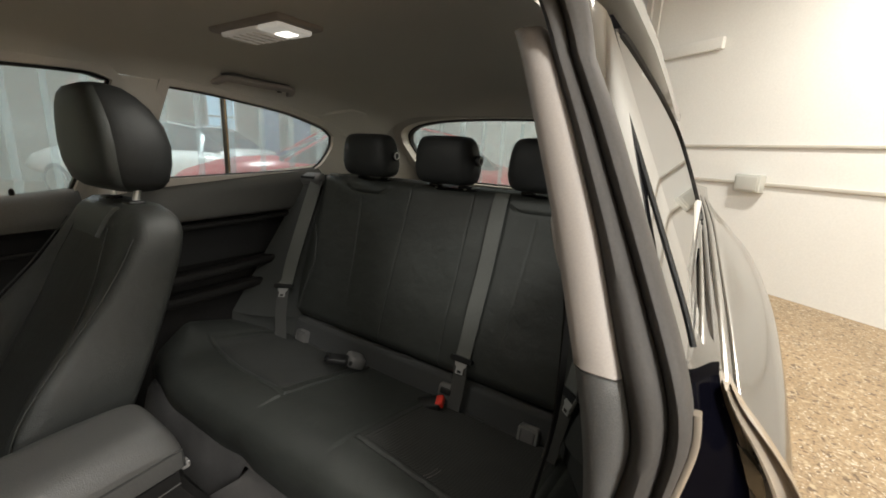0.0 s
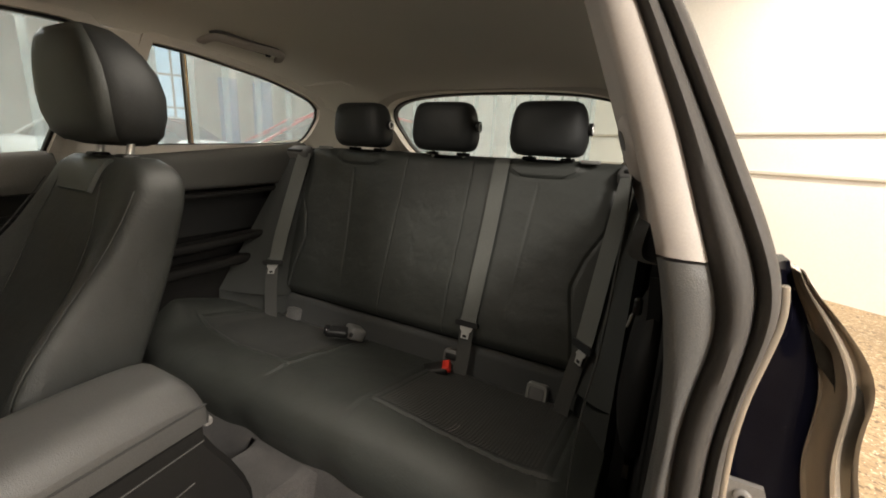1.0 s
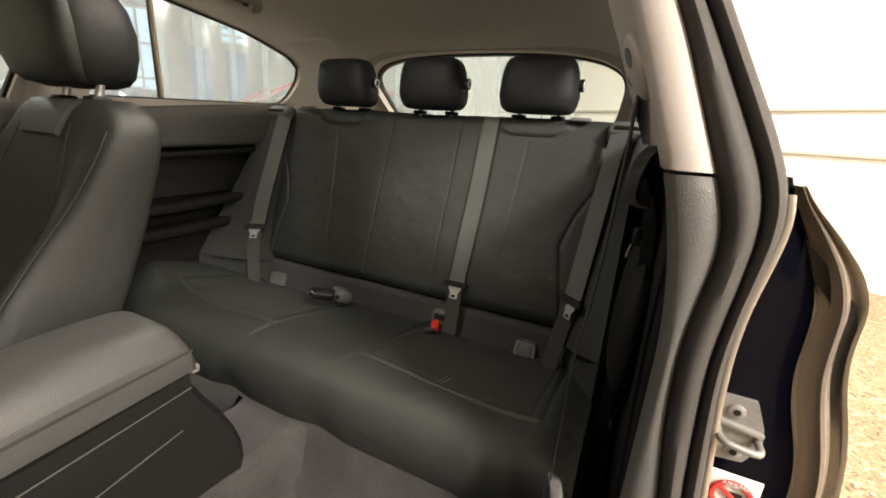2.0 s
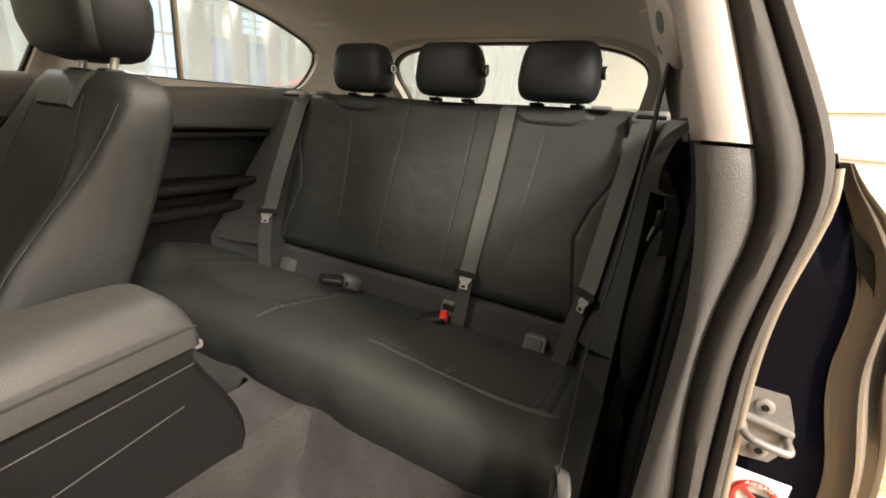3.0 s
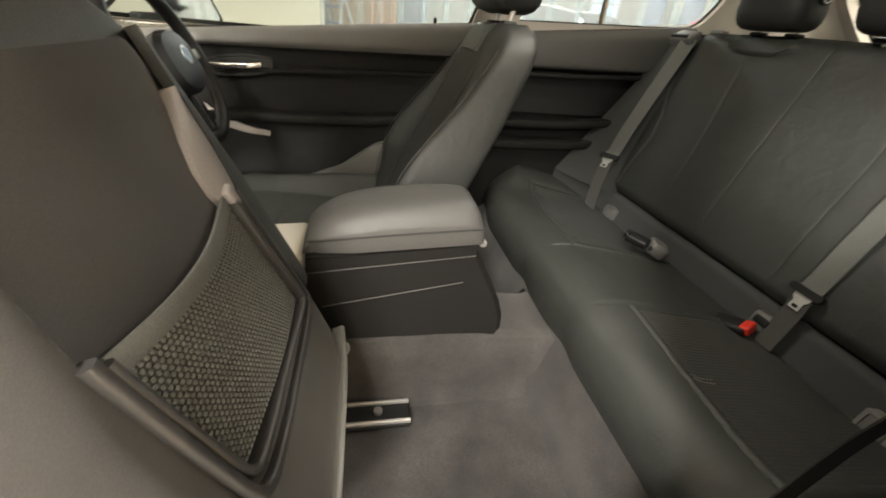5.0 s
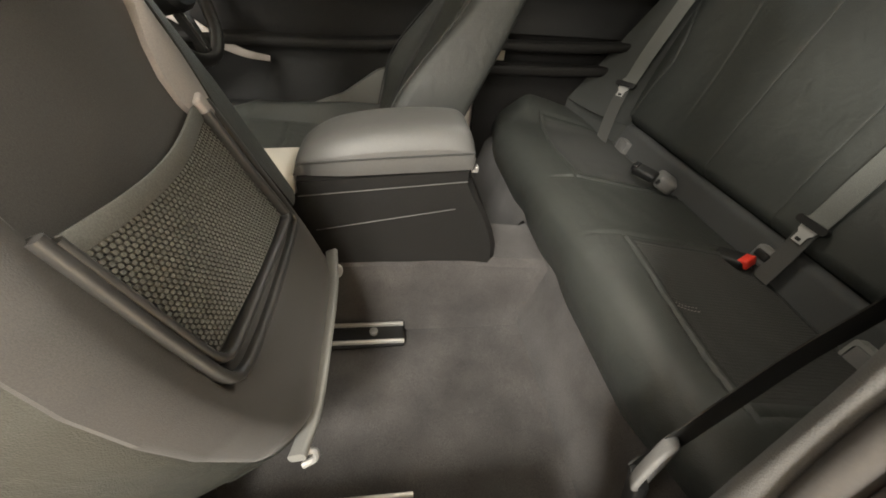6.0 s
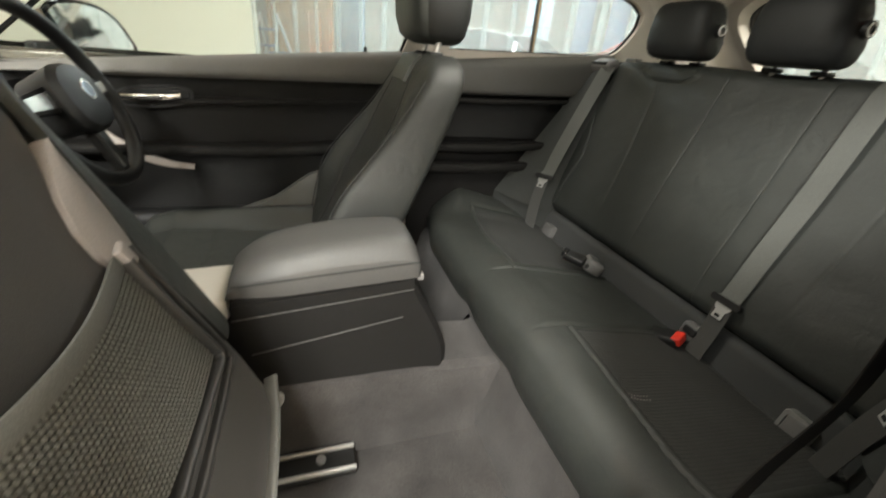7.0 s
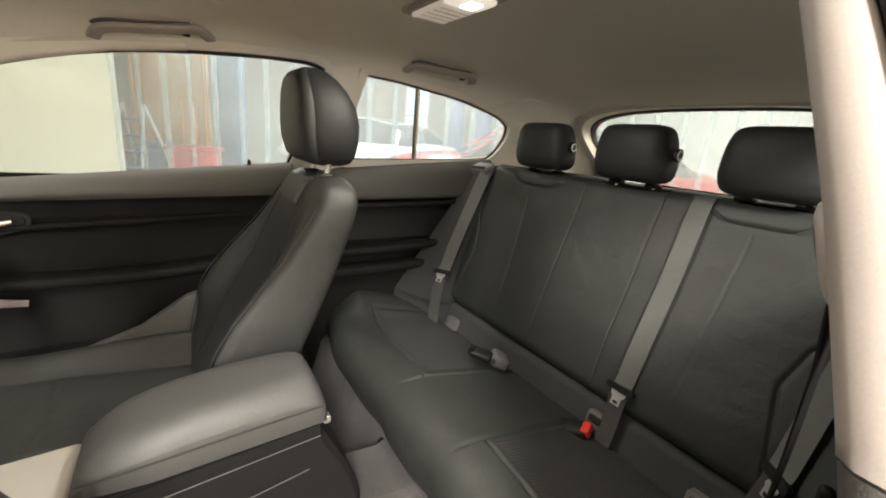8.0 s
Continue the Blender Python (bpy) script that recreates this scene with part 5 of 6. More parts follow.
fine = [[float(np.interp(z, zs, [r[k] for r in rows])) for k in range(5)] for z in lin(0.44, 1.008, 44)]
part("backrest", moved(loft([seat_ring(z, xr, xf, 0.36, w, b) for z, xr, xf, w, b in fine]), driver), SHADED_LEATHER, driver, "leather backrest with raised side bolsters", sharp=60)


def seat_front(y, z):
    xf = float(np.interp(z, zs, [r[2] for r in rows]))
    w = float(np.interp(z, zs, [r[3] for r in rows]))
    b = float(np.interp(z, zs, [r[4] for r in rows]))
    return xf - b * step(abs(y) / w, 0.55, 0.92)


for s in (-1, 1):
    pth = [(seat_front(s * 0.118, z) - 0.001, 0.36 + s * (0.118 - 0.03 * step(z, 0.85, 0.97)), z) for z in lin(0.50, 0.965, 12)]
    part("seam", moved(tube(spline(pth, 30), 0.0009, 6, (0, 1, 0)), driver), THREAD, driver, "dark stitched seam")
PALE_LEATHER = mat("pale_grained_leather", (0.040, 0.044, 0.041), 0.48, spec=0.5, grain=0.12, grain_scale=700, bump=0.4, kind="voronoi")
part("backrest_tab", moved(sheet(lambda u, v: (0.325 - 0.038 * u, 0.36 + v * (0.085 - 0.02 * u), 1.006 - 0.06 * u ** 1.6), lin(0, 1, 10), lin(-1, 1, 11), (0.015, 0, -0.012)), driver), PALE_LEATHER, driver, "paler leather tab under the headrest")
for s in (-1, 1):
    pth = [(float(np.interp(z, zs, [r[2] for r in rows])) - float(np.interp(z, zs, [r[4] for r in rows])) + 0.012, 0.36 + s * (float(np.interp(z, zs, [r[3] for r in rows])) - 0.006), z) for z in (0.52, 0.60, 0.68, 0.76, 0.84, 0.91, 0.955)]
    part("piping", moved(tube(spline(pth, 30), 0.0014, 8, (0, 1, 0)), driver), SHADED_LEATHER, driver, "stitched edge piping")
HEAD = [(1.030, 0.385, 0.080, 0.036), (1.037, 0.382, 0.106, 0.054), (1.052, 0.379, 0.121, 0.067), (1.09, 0.378, 0.131, 0.076), (1.13, 0.377, 0.133, 0.078), (1.17, 0.372, 0.127, 0.073), (1.205, 0.362, 0.113, 0.062), (1.228, 0.353, 0.097, 0.050), (1.243, 0.347, 0.079, 0.036), (1.250, 0.344, 0.054, 0.020)]
hr = part("headrest", moved(loft([squircle((x, 0.392, z), (0, 1, 0), (1, 0, 0), w, t, 44, 3.4) for z, x, w, t in HEAD]), driver), HEADREST, driver, "tall charcoal headrest", sharp=60)
part("headrest_front", moved(loft([squircle((x - t * 0.62, 0.392, z), (0, 1, 0), (1, 0, 0), w * 0.95, t * 0.44, 44, 3.0) for z, x, w, t in HEAD[1:-1]]), driver), PALE_LEATHER, hr, "paler leather front of the headrest", sharp=60)
for d in (-0.060, 0.060):
    part("post", moved(tube([(0.362, 0.36 + d, 0.99), (0.378, 0.36 + d, 1.055)], 0.007, 12, (1, 0, 0)), driver), METAL, driver, "steel headrest post")
    part("post_socket", moved(rbox((0.364, 0.36 + d, 1.008), (0.034, 0.036, 0.012), 0.005), driver), BLACK, driver)


def front_cushion(yc, shift=0.0):
    def f(x, v):
        a = abs(v)
        y = yc + v * 0.245
        z = curve(x, [(-0.42, 0.44), (-0.39, 0.475), (-0.32, 0.495), (-0.2, 0.490), (0.0, 0.468), (0.12, 0.455)])
        rear = step(x, -0.28, 0.06)
        z += (0.030 + 0.035 * rear) * step(a, 0.60, 0.84) - 0.07 * step(a, 0.90, 1.0)
        z -= 0.006 * groove((a - 0.58) * 0.245, 0.005) + 0.005 * groove(x + 0.20 + 0.02 * a, 0.005) * (1 - step(a, 0.5, 0.58))
        return (x + shift, y, z)
    return sheet(f, lin(-0.43, 0.14, 90), lin(-1, 1, 70), (0, 0, -0.10))


part("cushion", moved(front_cushion(0.36), driver), LEATHER, driver, "leather seat cushion with side bolsters")
part("base", moved(rbox((-0.14, 0.36, 0.31), (0.50, 0.44, 0.14), 0.02), driver), BLACK, driver, "black seat base")
part("side_cover", moved(sheet(lambda x, v: (x, 0.595 + 0.012 * math.sin(v * math.pi), curve(x, [(-0.42, 0.36), (0.12, 0.34)]) + v * curve(x, [(-0.42, 0.08), (-0.25, 0.12), (-0.05, 0.20), (0.06, 0.28), (0.12, 0.30)])), lin(-0.42, 0.12, 20), lin(0, 1, 10), (0, 0.03, 0)), driver), GREY_CLIP, driver, "grey plastic seat side cover")

passenger = thing("passenger_seat", "dark passenger seat with backrest folded forward", "front seat", (-0.2, -0.36, 0.25))


def tip(z, d=0.0):
    """The rear plane of the folded backrest, d metres behind it."""
    return Vector((-0.083 - 0.36 * (z - 0.593) + 0.94 * d, 0, z + 0.34 * d))


P_NEAR = [(0.445, -0.50), (0.47, -0.53), (0.50, -0.553), (0.574, -0.585), (0.635, -0.602), (0.70, -0.612), (0.76, -0.612), (0.86, -0.592), (0.93, -0.556), (0.97, -0.515), (0.99, -0.46)]
P_FAR = [(0.432, -0.125), (0.45, -0.108), (0.50, -0.110), (0.60, -0.125), (0.73, -0.150), (0.82, -0.160), (0.92, -0.185), (0.97, -0.215), (0.99, -0.26)]
P_DEEP = [(0.432, 0.12), (0.47, 0.16), (0.55, 0.17), (0.66, 0.16), (0.76, 0.14), (0.86, 0.11), (0.97, 0.08), (0.99, 0.05)]


def tip_ring(z, n=56):
    p = tip(z)
    f = Vector((-0.94, 0, -0.34))
    near, far, t = curve(z, P_NEAR), curve(z, P_FAR), curve(z, P_DEEP)
    yc, w = (near + far) / 2, (far - near) / 2
    out = []
    for i in range(n):
        a = 2 * math.pi * i / n
        c, s = math.cos(a), math.sin(a)
        y = w * math.copysign(abs(c) ** 0.36, c)
        k = t / 2 * (1 + math.copysign(abs(s) ** 0.36, s))
        q = p + f * k
        y += (0.010 - 0.055 * min(1.0, k / t) ** 0.7) * step(-c, 0.2, 0.9)
        out.append((q.x, yc + y, q.z))
    return out


part("backrest", moved(loft([tip_ring(z) for z in lin(0.438, 0.99, 48)]), passenger), LEATHER, passenger, "dark leather backrest seen from behind", sharp=60)


CREASE = [(0.44, -0.530), (0.60, -0.541), (0.66, -0.548), (0.79, -0.558), (0.88, -0.553), (0.955, -0.530)]


def shell_face(v, z):
    """The back cover: a rounded outer frame, then a crease and the shallow hollow inside it."""
    near = curve(z, P_NEAR) - 0.003
    far = curve(z, [(0.44, -0.165), (0.55, -0.172), (0.62, -0.185), (0.75, -0.225), (0.86, -0.235), (0.93, -0.250), (0.955, -0.27)])
    y = near + (far - near) * (0.5 + 0.5 * v)
    into = y - curve(z, CREASE)
    hollow = step(into, -0.004, 0.006) * step(z, 0.60, 0.615) * (1 - step(z, 0.90, 0.955))
    d = 0.018 - 0.015 * hollow - 0.010 * max(0, v) ** 8
    d += 0.005 * hollow * step(into, 0.0, 0.25)
    edge = max(0.0, 1 - (y - near) / 0.040)
    d -= 0.036 * edge ** 2.2 + 0.012 * max(0.0, (0.50 - z) / 0.06) ** 2
    p = tip(z, d)
    return (p.x, y, p.z)


part("back_felt", moved(sheet(lambda z, v: shell_face(v, z), lin(0.442, 0.955, 90), lin(-1, 1, 141), (-0.02, 0.004, -0.007)), passenger), SHELL, passenger, "brown grey felt back cover")
def edge_face(u, v):
    z = 0.755 + 0.152 * u
    inner = curve(z, [(0.755, -0.258), (0.775, -0.282), (0.80, -0.297), (0.83, -0.299), (0.86, -0.287), (0.885, -0.268), (0.907, -0.250)])
    outer = curve(z, [(0.755, -0.240), (0.80, -0.233), (0.84, -0.233), (0.88, -0.239), (0.907, -0.247)])
    p = tip(z, 0.0195 - 0.005 * (2 * v - 1) ** 2)
    return (p.x, inner + (outer - inner) * v, p.z)


# light on the backrest's border, painted as a pale strip
part("lit_edge", moved(sheet(edge_face, lin(0, 1, 30), lin(0, 1, 9), (-0.012, 0, -0.004)), passenger), SHELL_EDGE, passenger, "pale lens-shaped strip for the lit border of the backrest")


def edge_band(u, v):
    z = 0.60 + 0.365 * u
    inner = curve(z, [(0.60, -0.190), (0.755, -0.236), (0.84, -0.232), (0.88, -0.237), (0.93, -0.246), (0.965, -0.250)])
    outer = curve(z, [(0.60, -0.128), (0.70, -0.148), (0.794, -0.168), (0.871, -0.194), (0.924, -0.214), (0.965, -0.2305)])
    p = tip(z, 0.017 - 0.013 * v * v)
    return (p.x, inner + (outer - inner) * v, p.z)


part("edge_band", moved(sheet(edge_band, lin(0, 1, 30), lin(0, 1, 7), (-0.012, 0, -0.004)), passenger), LEATHER, passenger, "dark leather edge of the backrest")
part("release_catch", moved(rbox(tuple(tip(0.787, 0.021) + Vector((0, -0.272, 0))), (0.010, 0.020, 0.030), 0.004, (20, -20, 0)), passenger), SHELL_EDGE, passenger, "small release catch")

# map pocket of ribbed net on the shell
HEM = mat("elastic_hem", (0.075, 0.075, 0.068), 0.8, grain=0.3, grain_scale=700, bump=0.3)
NET = mat("ribbed_net", (0.10, 0.10, 0.09), 0.7, grain=0.5, grain_scale=500, bump=0.5)
def pocket_face(u, v):
    """u across from the outer to the inner side, v from the mouth down."""
    top = Vector((-0.546, 0.784)).lerp(Vector((-0.283, 0.786)), u) + Vector((0, -0.012 * math.sin(u * math.pi)))
    bot = Vector((-0.520, 0.634)).lerp(Vector((-0.246, 0.616)), u)
    q = top.lerp(bot, v)
    p = tip(q.y, 0.014 + 0.010 * math.sin(min(1, u * 1.02) * math.pi) * (1 - 0.4 * v))
    return Vector((p.x, q.x, p.z))


part("pocket_backing", moved(sheet(lambda u, v: pocket_face(u, v) - Vector((0.003, 0, 0.001)), lin(0, 1, 24), lin(0, 1, 16), (-0.004, 0, -0.001)), passenger), BLACK, passenger)
net = bmesh.new()
NU, NV = 40, 30
for i in range(NU):
    for j in range(NV):
        u0, v0 = i / NU, j / NV
        su, sv = 0.66 / NU, 0.90 / NV
        sh = 0.5 / NU * (j % 2)
        q = [pocket_face(min(1, u0 + sh + a * su), min(1, v0 + b * sv)) for a, b in ((0, 0.15), (0.5, 0), (1, 0.15), (1, 0.85), (0.5, 1), (0, 0.85))]
        up = [net.verts.new(p + Vector((0.0022, 0, 0.0008))) for p in q]
        lo = [net.verts.new(p - Vector((0.002, 0, 0.0007))) for p in q]
        net.faces.new(up)
        for k in range(6):
            net.faces.new((lo[k], lo[(k + 1) % 6], up[(k + 1) % 6], up[k]))
tagged(part("pocket_net", moved(net, passenger), NET, passenger, "ribbed net of the map pocket", sharp=60), kind="stuff")
def at_back(y, z, d):
    p = tip(z, d)
    return Vector((p.x, y, p.z))


rim_line = spline([(-0.277, 0.782), (-0.262, 0.70), (-0.241, 0.617), (-0.247, 0.609), (-0.36, 0.615), (-0.515, 0.625), (-0.530, 0.640), (-0.540, 0.70), (-0.552, 0.792)], 70)
part("pocket_rim", moved(sweep([at_back(*q, 0.019) for q in rim_line], rounded(0.0045, 0.009, 0.004, 3), up=(1, 0, 0.36)), passenger), POCKET_TRIM, passenger, "dark rim round the pocket")
bead_line = spline([(-0.262, 0.790), (-0.243, 0.70), (-0.223, 0.600), (-0.231, 0.592), (-0.36, 0.590), (-0.500, 0.597), (-0.533, 0.611), (-0.545, 0.66), (-0.560, 0.80)], 70)
part("pocket_bead", moved(sweep([at_back(*q, 0.020) for q in bead_line], rounded(0.0055, 0.007, 0.004, 3), up=(1, 0, 0.36)), passenger), POCKET_TRIM, passenger, "satin bead round the pocket")
lower = [tip(z, d) + Vector((0, y, 0)) for y, z, d in ((-0.120, 0.452, 0.004), (-0.20, 0.440, 0.008), (-0.35, 0.438, 0.008), (-0.47, 0.440, 0.006), (-0.535, 0.452, 0.0))]
part("lower_flange", moved(sweep(spline([tuple(p) for p in lower], 24), rounded(0.006, 0.012, 0.005, 3), up=(1, 0, 0.36)), passenger), GREY_CLIP, passenger, "grey trim along the backrest's foot")
for y, z in ((-0.150, 0.438), (-0.525, 0.444)):
    p = tip(z, 0.004)
    part("recliner_hook", moved(tube(spline([(p.x, y, p.z), (p.x + 0.012, y + 0.004, p.z - 0.006), (p.x + 0.010, y + 0.004, p.z - 0.026), (p.x - 0.006, y, p.z - 0.034)], 14), 0.0045, 8, (0, 1, 0)), passenger), METAL, passenger, "bright steel recliner hook")
part("pocket_hem", moved(sweep([pocket_face(u, 0.0) + Vector((0.002, 0, 0)) for u in lin(0, 1, 20)], rounded(0.002, 0.0095, 0.0015, 2), up=(-0.36, 0, 1)), passenger), HEM, passenger, "elastic pocket hem")
part("cushion", moved(front_cushion(-0.36, -0.36), passenger), LEATHER, passenger, "leather seat cushion")
part("base", moved(rbox((-0.42, -0.36, 0.31), (0.46, 0.44, 0.14), 0.02), passenger), BLACK, passenger, "black seat base")
part("headrest", moved(loft([squircle((x, -0.352, z), (0, 1, 0), (1, 0, 0), w, t, 36, 3.0) for z, x, w, t in [(1.01, -0.30, 0.08, 0.03), (1.02, -0.30, 0.115, 0.055), (1.07, -0.315, 0.13, 0.07), (1.13, -0.335, 0.128, 0.068), (1.19, -0.36, 0.10, 0.05), (1.215, -0.37, 0.06, 0.02)]]), passenger), HEADREST, passenger, "black leather headrest", sharp=60)
for y in (-0.150, -0.53):
    r = thing("seat_rail", "steel seat rail bolted to the carpet", "seat rail", (0.02, y, 0.222), group="seat rails")
    part("channel", rbox((0, 0, 0.004), (0.20, 0.066, 0.010), 0.003), BLACK, r)
    for d in (-0.026, 0.026):
        part("edge", rbox((0, d, 0.012), (0.20, 0.007, 0.012), 0.002), METAL, r, "bright rail edge")
    part("bolt", tube([(0.03, 0.004, 0.006), (0.03, 0.004, 0.017)], 0.010, 8, (1, 0, 0)), STRIKER, r)

# ---- centre console ----
console = thing("centre_console", "dark centre console with a padded armrest lid", "centre console", (0.0, 0.0, 0.38))
LID = [(-0.092, 0.602), (-0.085, 0.625), (-0.060, 0.650), (-0.02, 0.672), (0.05, 0.689), (0.12, 0.697), (0.20, 0.699), (0.235, 0.694), (0.250, 0.678), (0.256, 0.655), (0.254, 0.628)]


def lid():
    line = spline(LID, 60)

    def f(k, v):
        x, z = line[k]
        base = 0.593 + (x + 0.09) / 0.345 * 0.024
        a = abs(v)
        fall = 1 - a ** 5 * 0.45
        narrow = 0.083 - 0.014 * (1 - step(x, -0.10, 0.02))
        zz = base + (z - base) * fall
        g = 0.004 * groove((zz - (base + 0.026)), 0.003) if a > 0.9 else 0
        return (x, v * (narrow - g), zz)
    bm = bmesh.new()
    rings = []
    vs = [-1.0] + [math.sin(w) for w in lin(-1.45, 1.45, 23)] + [1.0]
    for k in range(60):
        ring = [f(k, v) for v in vs]
        x = line[k][0]
        base = 0.593 + (x + 0.09) / 0.345 * 0.024
        w = ring[-1][1]
        ring += [(x, w, base + 0.004), (x, w - 0.008, base), (x, -w + 0.008, base), (x, -w, base + 0.004)]
        rings.append(ring)
    return loft(rings)


part("armrest_lid", moved(lid(), console), ARMREST, console, "padded leather armrest lid, lightened as if lit", sharp=50)
for s in (-1, 1):
    part("lid_seam", moved(tube(spline([(-0.080, s * 0.070, 0.622), (-0.03, s * 0.0815, 0.632), (0.10, s * 0.0845, 0.644), (0.253, s * 0.084, 0.655)], 24), 0.0018, 6), console), THREAD, console, "stitched seam of the lid")


def console_body():
    rings = []
    for z, xf, xr, w in [(0.26, -0.60, 0.318, 0.082), (0.375, -0.60, 0.322, 0.082), (0.395, -0.60, 0.330, 0.082), (0.43, -0.60, 0.328, 0.082), (0.47, -0.60, 0.316, 0.082), (0.52, -0.40, 0.293, 0.082), (0.56, -0.085, 0.270, 0.081), (0.598, -0.085, 0.252, 0.078)]:
        rings.append([(xf, -w, z), (xr - 0.012, -w, z), (xr, -w + 0.012, z), (xr, w - 0.012, z), (xr - 0.012, w, z), (xf, w, z)])
    return loft(rings)


part("body", moved(console_body(), console), PANEL, console, "black console body")
for s in (-1, 1):
    part("side_strip", moved(loft([[(x, s * 0.0835, z0), (x, s * 0.0835, z1), (x, s * 0.078, z1), (x, s * 0.078, z0)] for x, z0, z1 in ((-0.085, 0.562, 0.590), (0.245, 0.596, 0.618))]), console), PANEL, console, "satin strip below the lid")
    part("side_bead", moved(tube([(-0.085, s * 0.0838, 0.561), (0.245, s * 0.0838, 0.595)], 0.0011, 6), console), SIDE_TOP, console)
    part("side_bead", moved(tube([(-0.06, s * 0.0832, 0.481), (0.225, s * 0.0832, 0.531)], 0.0011, 6), console), SIDE_TOP, console, "fine paler line on the console side")
part("hinge", moved(rbox((0.258, -0.070, 0.618), (0.014, 0.02, 0.014), 0.004), console), STRIKER, console, "small grey hinge")
part("top_panel", moved(rbox((-0.30, 0, 0.560), (0.42, 0.15, 0.05), 0.012, (0, -3, 0)), console), mat("silver_console_trim", (0.72, 0.70, 0.66), 0.4, vary=0.05), console, "pale silver console trim")
part("gear_knob", moved(loft([squircle((-0.42, 0, z), (1, 0, 0), (0, 1, 0), r, r * 0.8, 20, 2.4) for z, r in ((0.58, 0.04), (0.60, 0.02), (0.65, 0.015), (0.67, 0.024), (0.70, 0.027), (0.715, 0.018), (0.72, 0.006))]), console), BLACK, console, "black gear knob")

# ---- steering wheel ----
wheel = thing("steering_wheel", "black leather steering wheel with silver trims", "steering wheel", (-0.405, 0.335, 0.868))
wm = Euler((0, radians(-24), 0)).to_matrix().to_4x4()


def on_wheel(bm):
    bmesh.ops.transform(bm, matrix=wm, verts=bm.verts)
    return bm


part("rim", on_wheel(loft([[(0.017 * math.cos(b), (0.182 + 0.015 * math.sin(b)) * math.cos(a), (0.182 + 0.015 * math.sin(b)) * math.sin(a)) for b in lin(0, 2 * math.pi * 11 / 12, 12)] for a in lin(0, 2 * math.pi, 57)], cap=False)), BLACK, wheel, "black leather rim")
part("hub", on_wheel(loft([[(x, y, z) for y, z in [(p.y, p.z) for p in squircle((0, 0, -0.01), (0, 1, 0), (0, 0, 1), a, b, 28, 2.6)]] for x, a, b in ((-0.05, 0.06, 0.06), (0.02, 0.078, 0.070), (0.034, 0.070, 0.062), (0.041, 0.045, 0.04), (0.042, 0.01, 0.01))])), BLACK, wheel, "soft black airbag cover")
badge = part("badge", on_wheel(tube([(0.040, 0, 0.0), (0.044, 0, 0.0)], 0.021, 24, (0, 0, 1))), CHROME, wheel, "round bright badge")
part("badge_field", on_wheel(tube([(0.0435, 0, 0.0), (0.0452, 0, 0.0)], 0.015, 20, (0, 0, 1))), mat("badge_blue", (0.30, 0.40, 0.52), 0.3), badge)
for a0 in (0, 180, 270):
    w = radians(a0)
    d = Vector((0, math.cos(w), math.sin(w)))
    e = Vector((0, -math.sin(w), math.cos(w)))
    pts = [d * 0.06 + e * 0.026, d * 0.175 + e * 0.016, d * 0.175 - e * 0.016, d * 0.06 - e * 0.026]
    bm = loft([[p + Vector((x, 0, 0)) for p in pts] for x in (-0.010, 0.006)])
    part("spoke", on_wheel(bm), PANEL, wheel, "black spoke")
    pts = [d * 0.075 + e * 0.016, d * 0.160 + e * 0.011, d * 0.160 - e * 0.011, d * 0.075 - e * 0.016]
    bm = loft([[p + Vector((x, 0, 0)) for p in pts] for x in (0.006, 0.011)])
    part("spoke_trim", on_wheel(bm), CHROME, wheel, "silver spoke trim")
part("column", on_wheel(tube([(-0.30, 0, -0.03), (-0.04, 0, -0.01)], 0.05, 14, (0, 0, 1))), BLACK, wheel, "black steering column")

mirror = thing("door_mirror", "black door mirror outside the far window", "door mirror", (-0.525, 0.86, 0.982))
mirror.rotation_euler = (0, 0, radians(-37))
LEAF = [(-0.105, 0.040), (-0.082, 0.060), (-0.030, 0.067), (0.030, 0.058), (0.072, 0.030), (0.100, -0.015), (0.112, -0.045), (0.098, -0.056), (0.020, -0.062), (-0.050, -0.064), (-0.066, -0.052), (-0.090, 0.0)]


def leaf(x, k):
    """The mirror's outline at depth x, scaled by k about its middle."""
    line = spline(LEAF + LEAF[:1], 49)[:-1]
    return [(x, y * k, z * k) for y, z in line]


part("shell", loft([leaf(x, k) for x, k in ((-0.11, 0.40), (-0.09, 0.72), (-0.05, 0.98), (-0.01, 1.10), (0.004, 1.12), (0.007, 1.08))]), GLOSS_BLACK, mirror, "gloss black shell")
part("mirror_glass", loft([leaf(x, k) for x, k in ((0.006, 0.98), (0.009, 0.97))]), mat("mirror_silver", (0.80, 0.83, 0.82), 0.05, metal=1.0, vary=0.03), mirror, "mirror glass")
part("arm", rbox((-0.03, -0.10, -0.05), (0.05, 0.10, 0.03), 0.01), BLACK, mirror, "black mirror arm")


# ---- the next bay, seen through the curtain ----
BLUE = mat("blue_door_paint", (0.055, 0.125, 0.27), 0.5, vary=0.15, vary_scale=2)
TAN = mat("tan_board", (0.52, 0.27, 0.09), 0.7, vary=0.2, vary_scale=2, grain=0.1, grain_scale=30)
GREY_BOARD = mat("grey_board", (0.22, 0.19, 0.15), 0.7, vary=0.2, vary_scale=2)
ORANGE = mat("orange_board", (0.58, 0.27, 0.10), 0.6, vary=0.15)
CAR_RED = mat("red_car_paint", (0.62, 0.010, 0.022), 0.3, coat=0.15, vary=0.05, spec=0.3)
CAR_WHITE = mat("white_car_paint", (0.75, 0.76, 0.76), 0.25, coat=1.0, vary=0.03)
DARK_GLASS = mat("dark_car_glass", (0.03, 0.04, 0.05), 0.08, vary=0.05)
